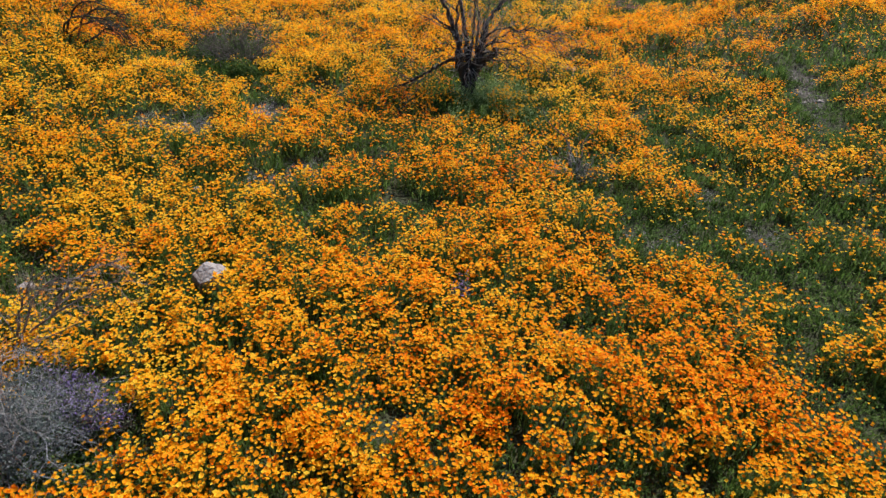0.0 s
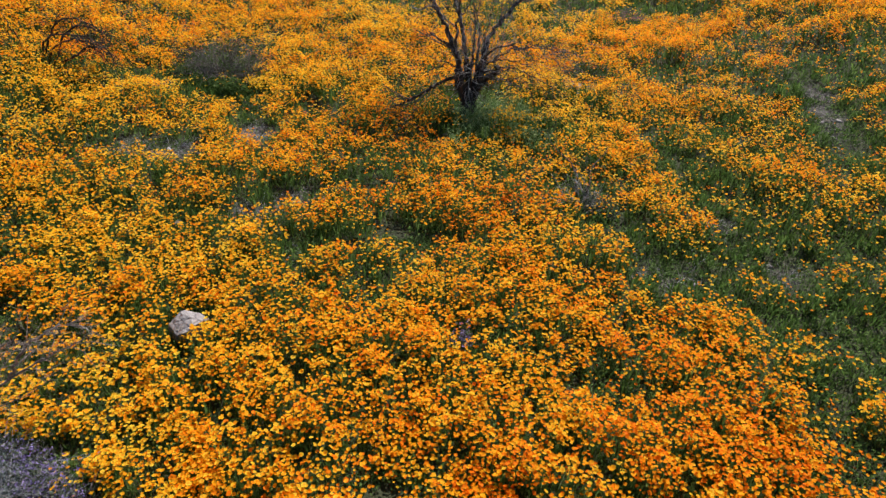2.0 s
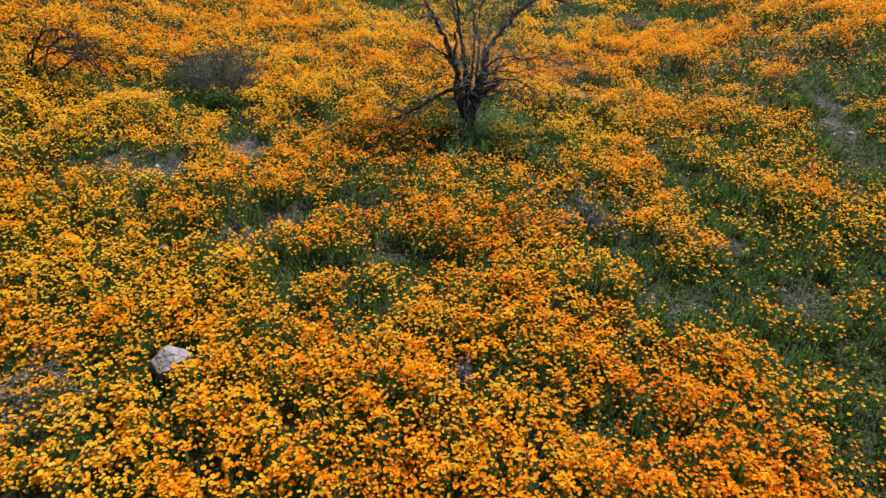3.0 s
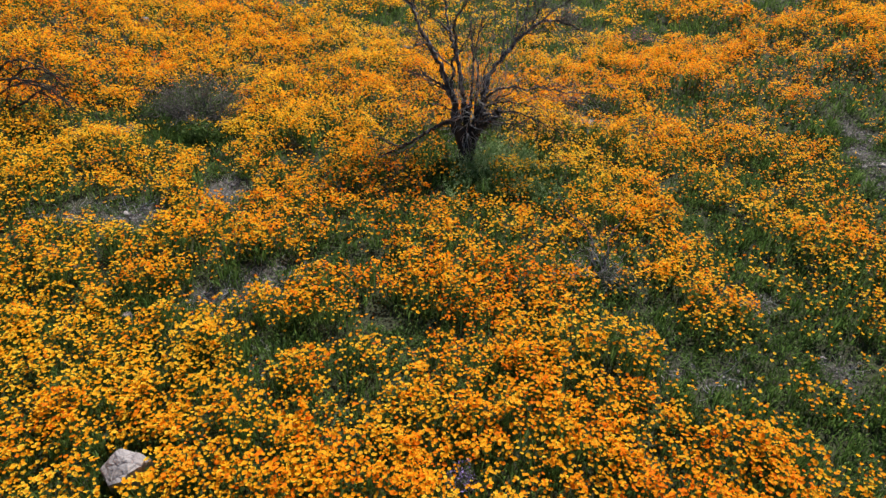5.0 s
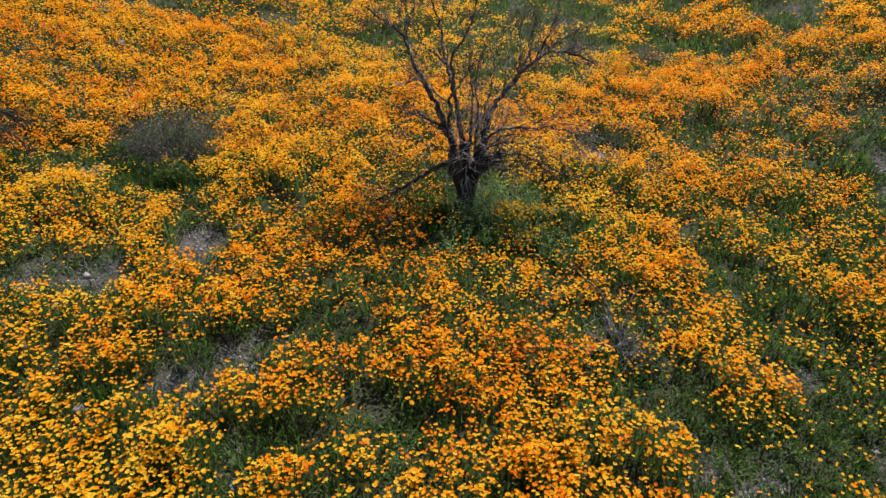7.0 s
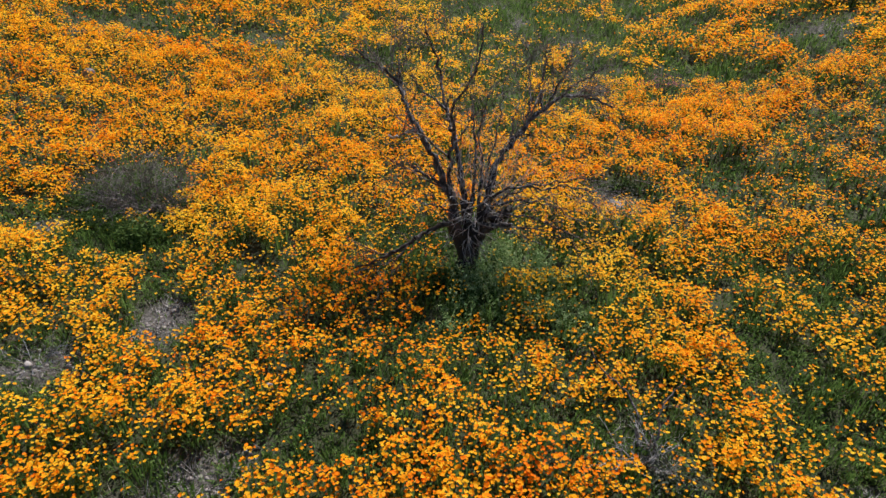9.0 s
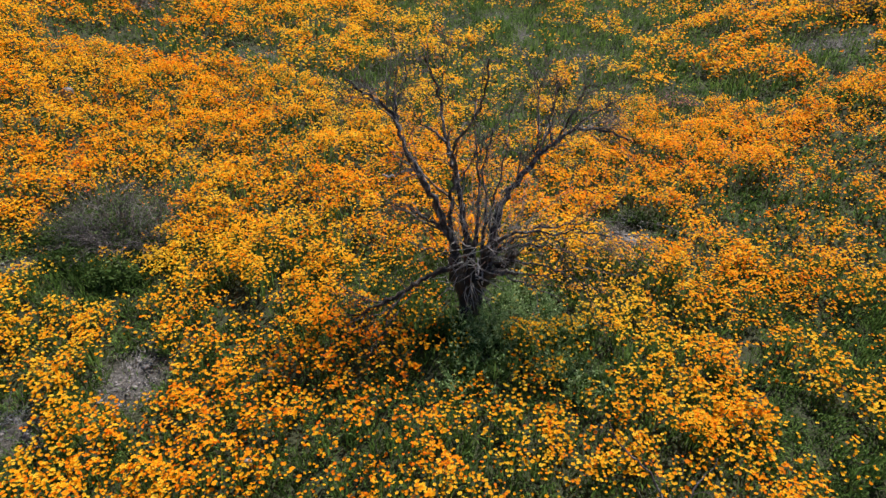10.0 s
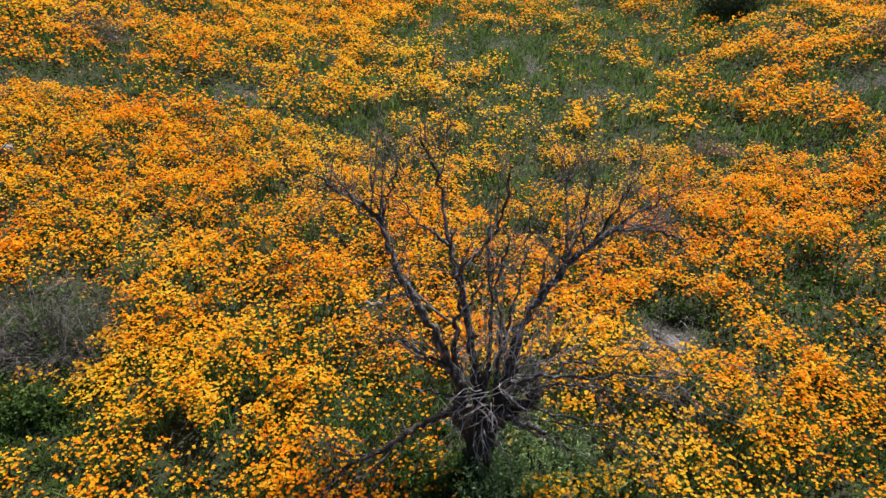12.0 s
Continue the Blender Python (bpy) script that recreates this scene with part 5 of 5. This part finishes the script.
def tall_weed(x, y, rx, ry, h, n, leaf, label, seed):
    """A loose stand of thin upright stems with small leaves all along them."""
    g = np.random.default_rng(seed + 900)
    ob = thing("tall_weed", (x, y, float(terrain(x, y)) - 0.02), label, "plant")
    a, s = g.uniform(0, 2 * np.pi, n), np.sqrt(g.random(n))
    fx, fy = np.cos(a) * s * rx, np.sin(a) * s * ry
    tall = h * g.uniform(0.45, 1.2, n) * (1.05 - 0.45 * s**2)
    foot = np.stack([fx, fy, terrain(x + fx, y + fy) - terrain(x, y)], 1)
    top = foot + np.stack([fx * 0.25 + g.normal(0, 0.05, n), fy * 0.25 + g.normal(0, 0.05, n), tall], 1)
    b = g.uniform(0, 2 * np.pi, n)
    w = np.stack([np.cos(b), np.sin(b), 0 * b], 1) * 0.0028
    part_mesh("stem_tangle", mesh_from("stem_tangle", np.stack([foot - w, foot + w, top], 1).reshape(-1, 3), np.arange(3 * n).reshape(-1, 3), leaf), ob, kind="stuff")
    k = 13
    u = g.uniform(0.15, 1.0, (n, k, 1))
    p = (foot[:, None] * (1 - u) + top[:, None] * u).reshape(-1, 3)
    d = g.normal(0, 1, (n * k, 3))
    d[:, 2] = np.abs(d[:, 2]) * 0.8 + 0.2
    d /= np.linalg.norm(d, axis=1, keepdims=True)
    c = np.cross(d, g.normal(0, 1, (n * k, 3)))
    c /= np.linalg.norm(c, axis=1, keepdims=True)
    L = g.uniform(0.018, 0.048, n * k)[:, None]
    V = np.stack([p, p + d * L * 0.5 - c * L * 0.2, p + d * L, p + d * L * 0.5 + c * L * 0.2], 1).reshape(-1, 3)
    i = np.arange(n * k)[:, None] * 4
    part_mesh("foliage", mesh_from("foliage", V, np.stack([i + [0, 3, 1], i + [1, 3, 2]], 1).reshape(-1, 3), leaf), ob, kind="stuff")
    return ob


for k, (wx, wy, rx, ry, h, n) in enumerate(((0.86, 0.02, 0.40, 0.42, 0.40, 230), (0.52, -0.42, 0.30, 0.28, 0.42, 170), (1.22, -0.28, 0.34, 0.34, 0.28, 120), (0.98, -0.72, 0.30, 0.26, 0.28, 110), (1.42, -0.95, 0.26, 0.24, 0.26, 80), (0.30, -0.95, 0.24, 0.24, 0.26, 60))):
    tall_weed(wx, wy, rx, ry, h, n, WEED, "tall pale green weeds at the foot of the dead tree" if k < 2 else "loose green weeds among thin poppies near the tree", k)
# same weeds with darker leaves: tree shade put into the colour
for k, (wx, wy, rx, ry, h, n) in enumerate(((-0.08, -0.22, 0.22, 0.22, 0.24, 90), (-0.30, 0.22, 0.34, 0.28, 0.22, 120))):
    tall_weed(wx, wy, rx, ry, h, n, SHADEDLEAF, "dark green weeds tinted with the shade of the dead tree", 20 + k)
shrub("grey_green_weed", 2.05, -2.75, 0.26, 0.22, 0.22, "pale grey-green weed between the poppies", "plant", 4, DARKTWIG, SAGE, 1500, 0.03, seed=15)


# ---- stones ----
def rock(x, y, sx, sy, sz, label, seed, sink=0.25, mat=STONE):
    g = np.random.default_rng(seed)
    bm = bmesh.new()
    bmesh.ops.create_icosphere(bm, subdivisions=4, radius=1)
    off = Vector(g.uniform(-9, 9, 3))
    for v in bm.verts:
        p = v.co.copy()
        f = 1 + 0.30 * noise.noise(p * 1.1 + off) + 0.14 * noise.noise(p * 2.7 + off) + 0.05 * noise.noise(p * 7 + off)
        # broken flat faces
        q = p * f
        for k in range(5):
            nrm = Vector((math.sin(k * 2.4 + seed), math.cos(k * 2.4 + seed), 0.2 + 0.35 * (k % 3))).normalized()
            dd = q.dot(nrm) - 0.78
            if dd > 0:
                q -= nrm * dd * 0.85
        if q.z > 0.55:
            q.z = 0.55 + (q.z - 0.55) * 0.25
        v.co = Vector((q.x * sx, q.y * sy, q.z * sz))
    ob_me = bpy.data.meshes.new("rock")
    bm.to_mesh(ob_me)
    bm.free()
    ob_me.materials.append(mat)
    ob = new("rock", ob_me)
    ob.location = (x, y, float(terrain(x, y)) + sz * (1 - sink) - 0.02)
    ob.rotation_euler = (0, 0, seed)
    return tagged(ob, label, "rock", "rocks in the field")


def slab(x, y, label):
    """A leaning block: a broad face tipped forward, broken edges, an undercut on one side."""
    bm = bmesh.new()
    bmesh.ops.create_icosphere(bm, subdivisions=5, radius=1)
    planes = [((-0.18, -0.32, 0.93), 0.50), ((0.15, 0.25, 0.95), 0.66), ((0.92, -0.25, -0.20), 0.62), ((-0.75, 0.2, 0.65), 0.72), ((0.35, -0.85, -0.40), 0.72), ((0.1, 1.0, 0.1), 0.66), ((0.75, 0.1, 0.62), 0.74), ((-0.7, -0.7, 0.1), 0.74)]
    off = Vector((3.1, -2.2, 5.7))
    for v in bm.verts:
        q = v.co * 1.08
        for nrm, lim in planes:
            nv = Vector(nrm).normalized()
            d = q.dot(nv) - lim
            if d > 0:
                q = q - nv * d * 0.93
        pit = noise.noise(q * 3.2 + off)
        q = q * (1 + 0.05 * noise.noise(q * 1.7 + off) + 0.025 * pit - 0.06 * max(0.0, abs(noise.noise(q * 4.5 - off)) - 0.33) + 0.008 * noise.noise(q * 13 + off))
        v.co = Vector((q.x * 0.205, q.y * 0.165, q.z * 0.19))
    me = bpy.data.meshes.new("rock")
    bm.to_mesh(me)
    bm.free()
    me.materials.append(STONE)
    ob = new("rock", me)
    ob.location = (x, y, float(terrain(x, y)) + 0.165)
    ob.rotation_euler = (0, radians(-10), radians(-6))
    return tagged(ob, label, "rock", "rocks in the field")


slab(-2.07, -5.40, "pale mauve-grey angular rock leaning among poppies")
rock(2.32, 1.47, 0.15, 0.10, 0.06, "flat greyish stone beside a dark hollow", 5, mat=DULL_STONE)
rock(-5.98, 4.05, 0.12, 0.09, 0.20, "small pale stone among poppies", 6)
rock(-3.85, -5.60, 0.09, 0.07, 0.06, "small pale stone by a dry shrub", 7)
rock(-2.87, -3.68, 0.07, 0.05, 0.10, "small pale stone on open soil", 8)
rock(-1.40, -2.07, 0.05, 0.04, 0.14, "small pale stone between poppies", 9)
rock(-3.68, -3.05, 0.06, 0.05, 0.12, "small pale stone between poppies", 11)
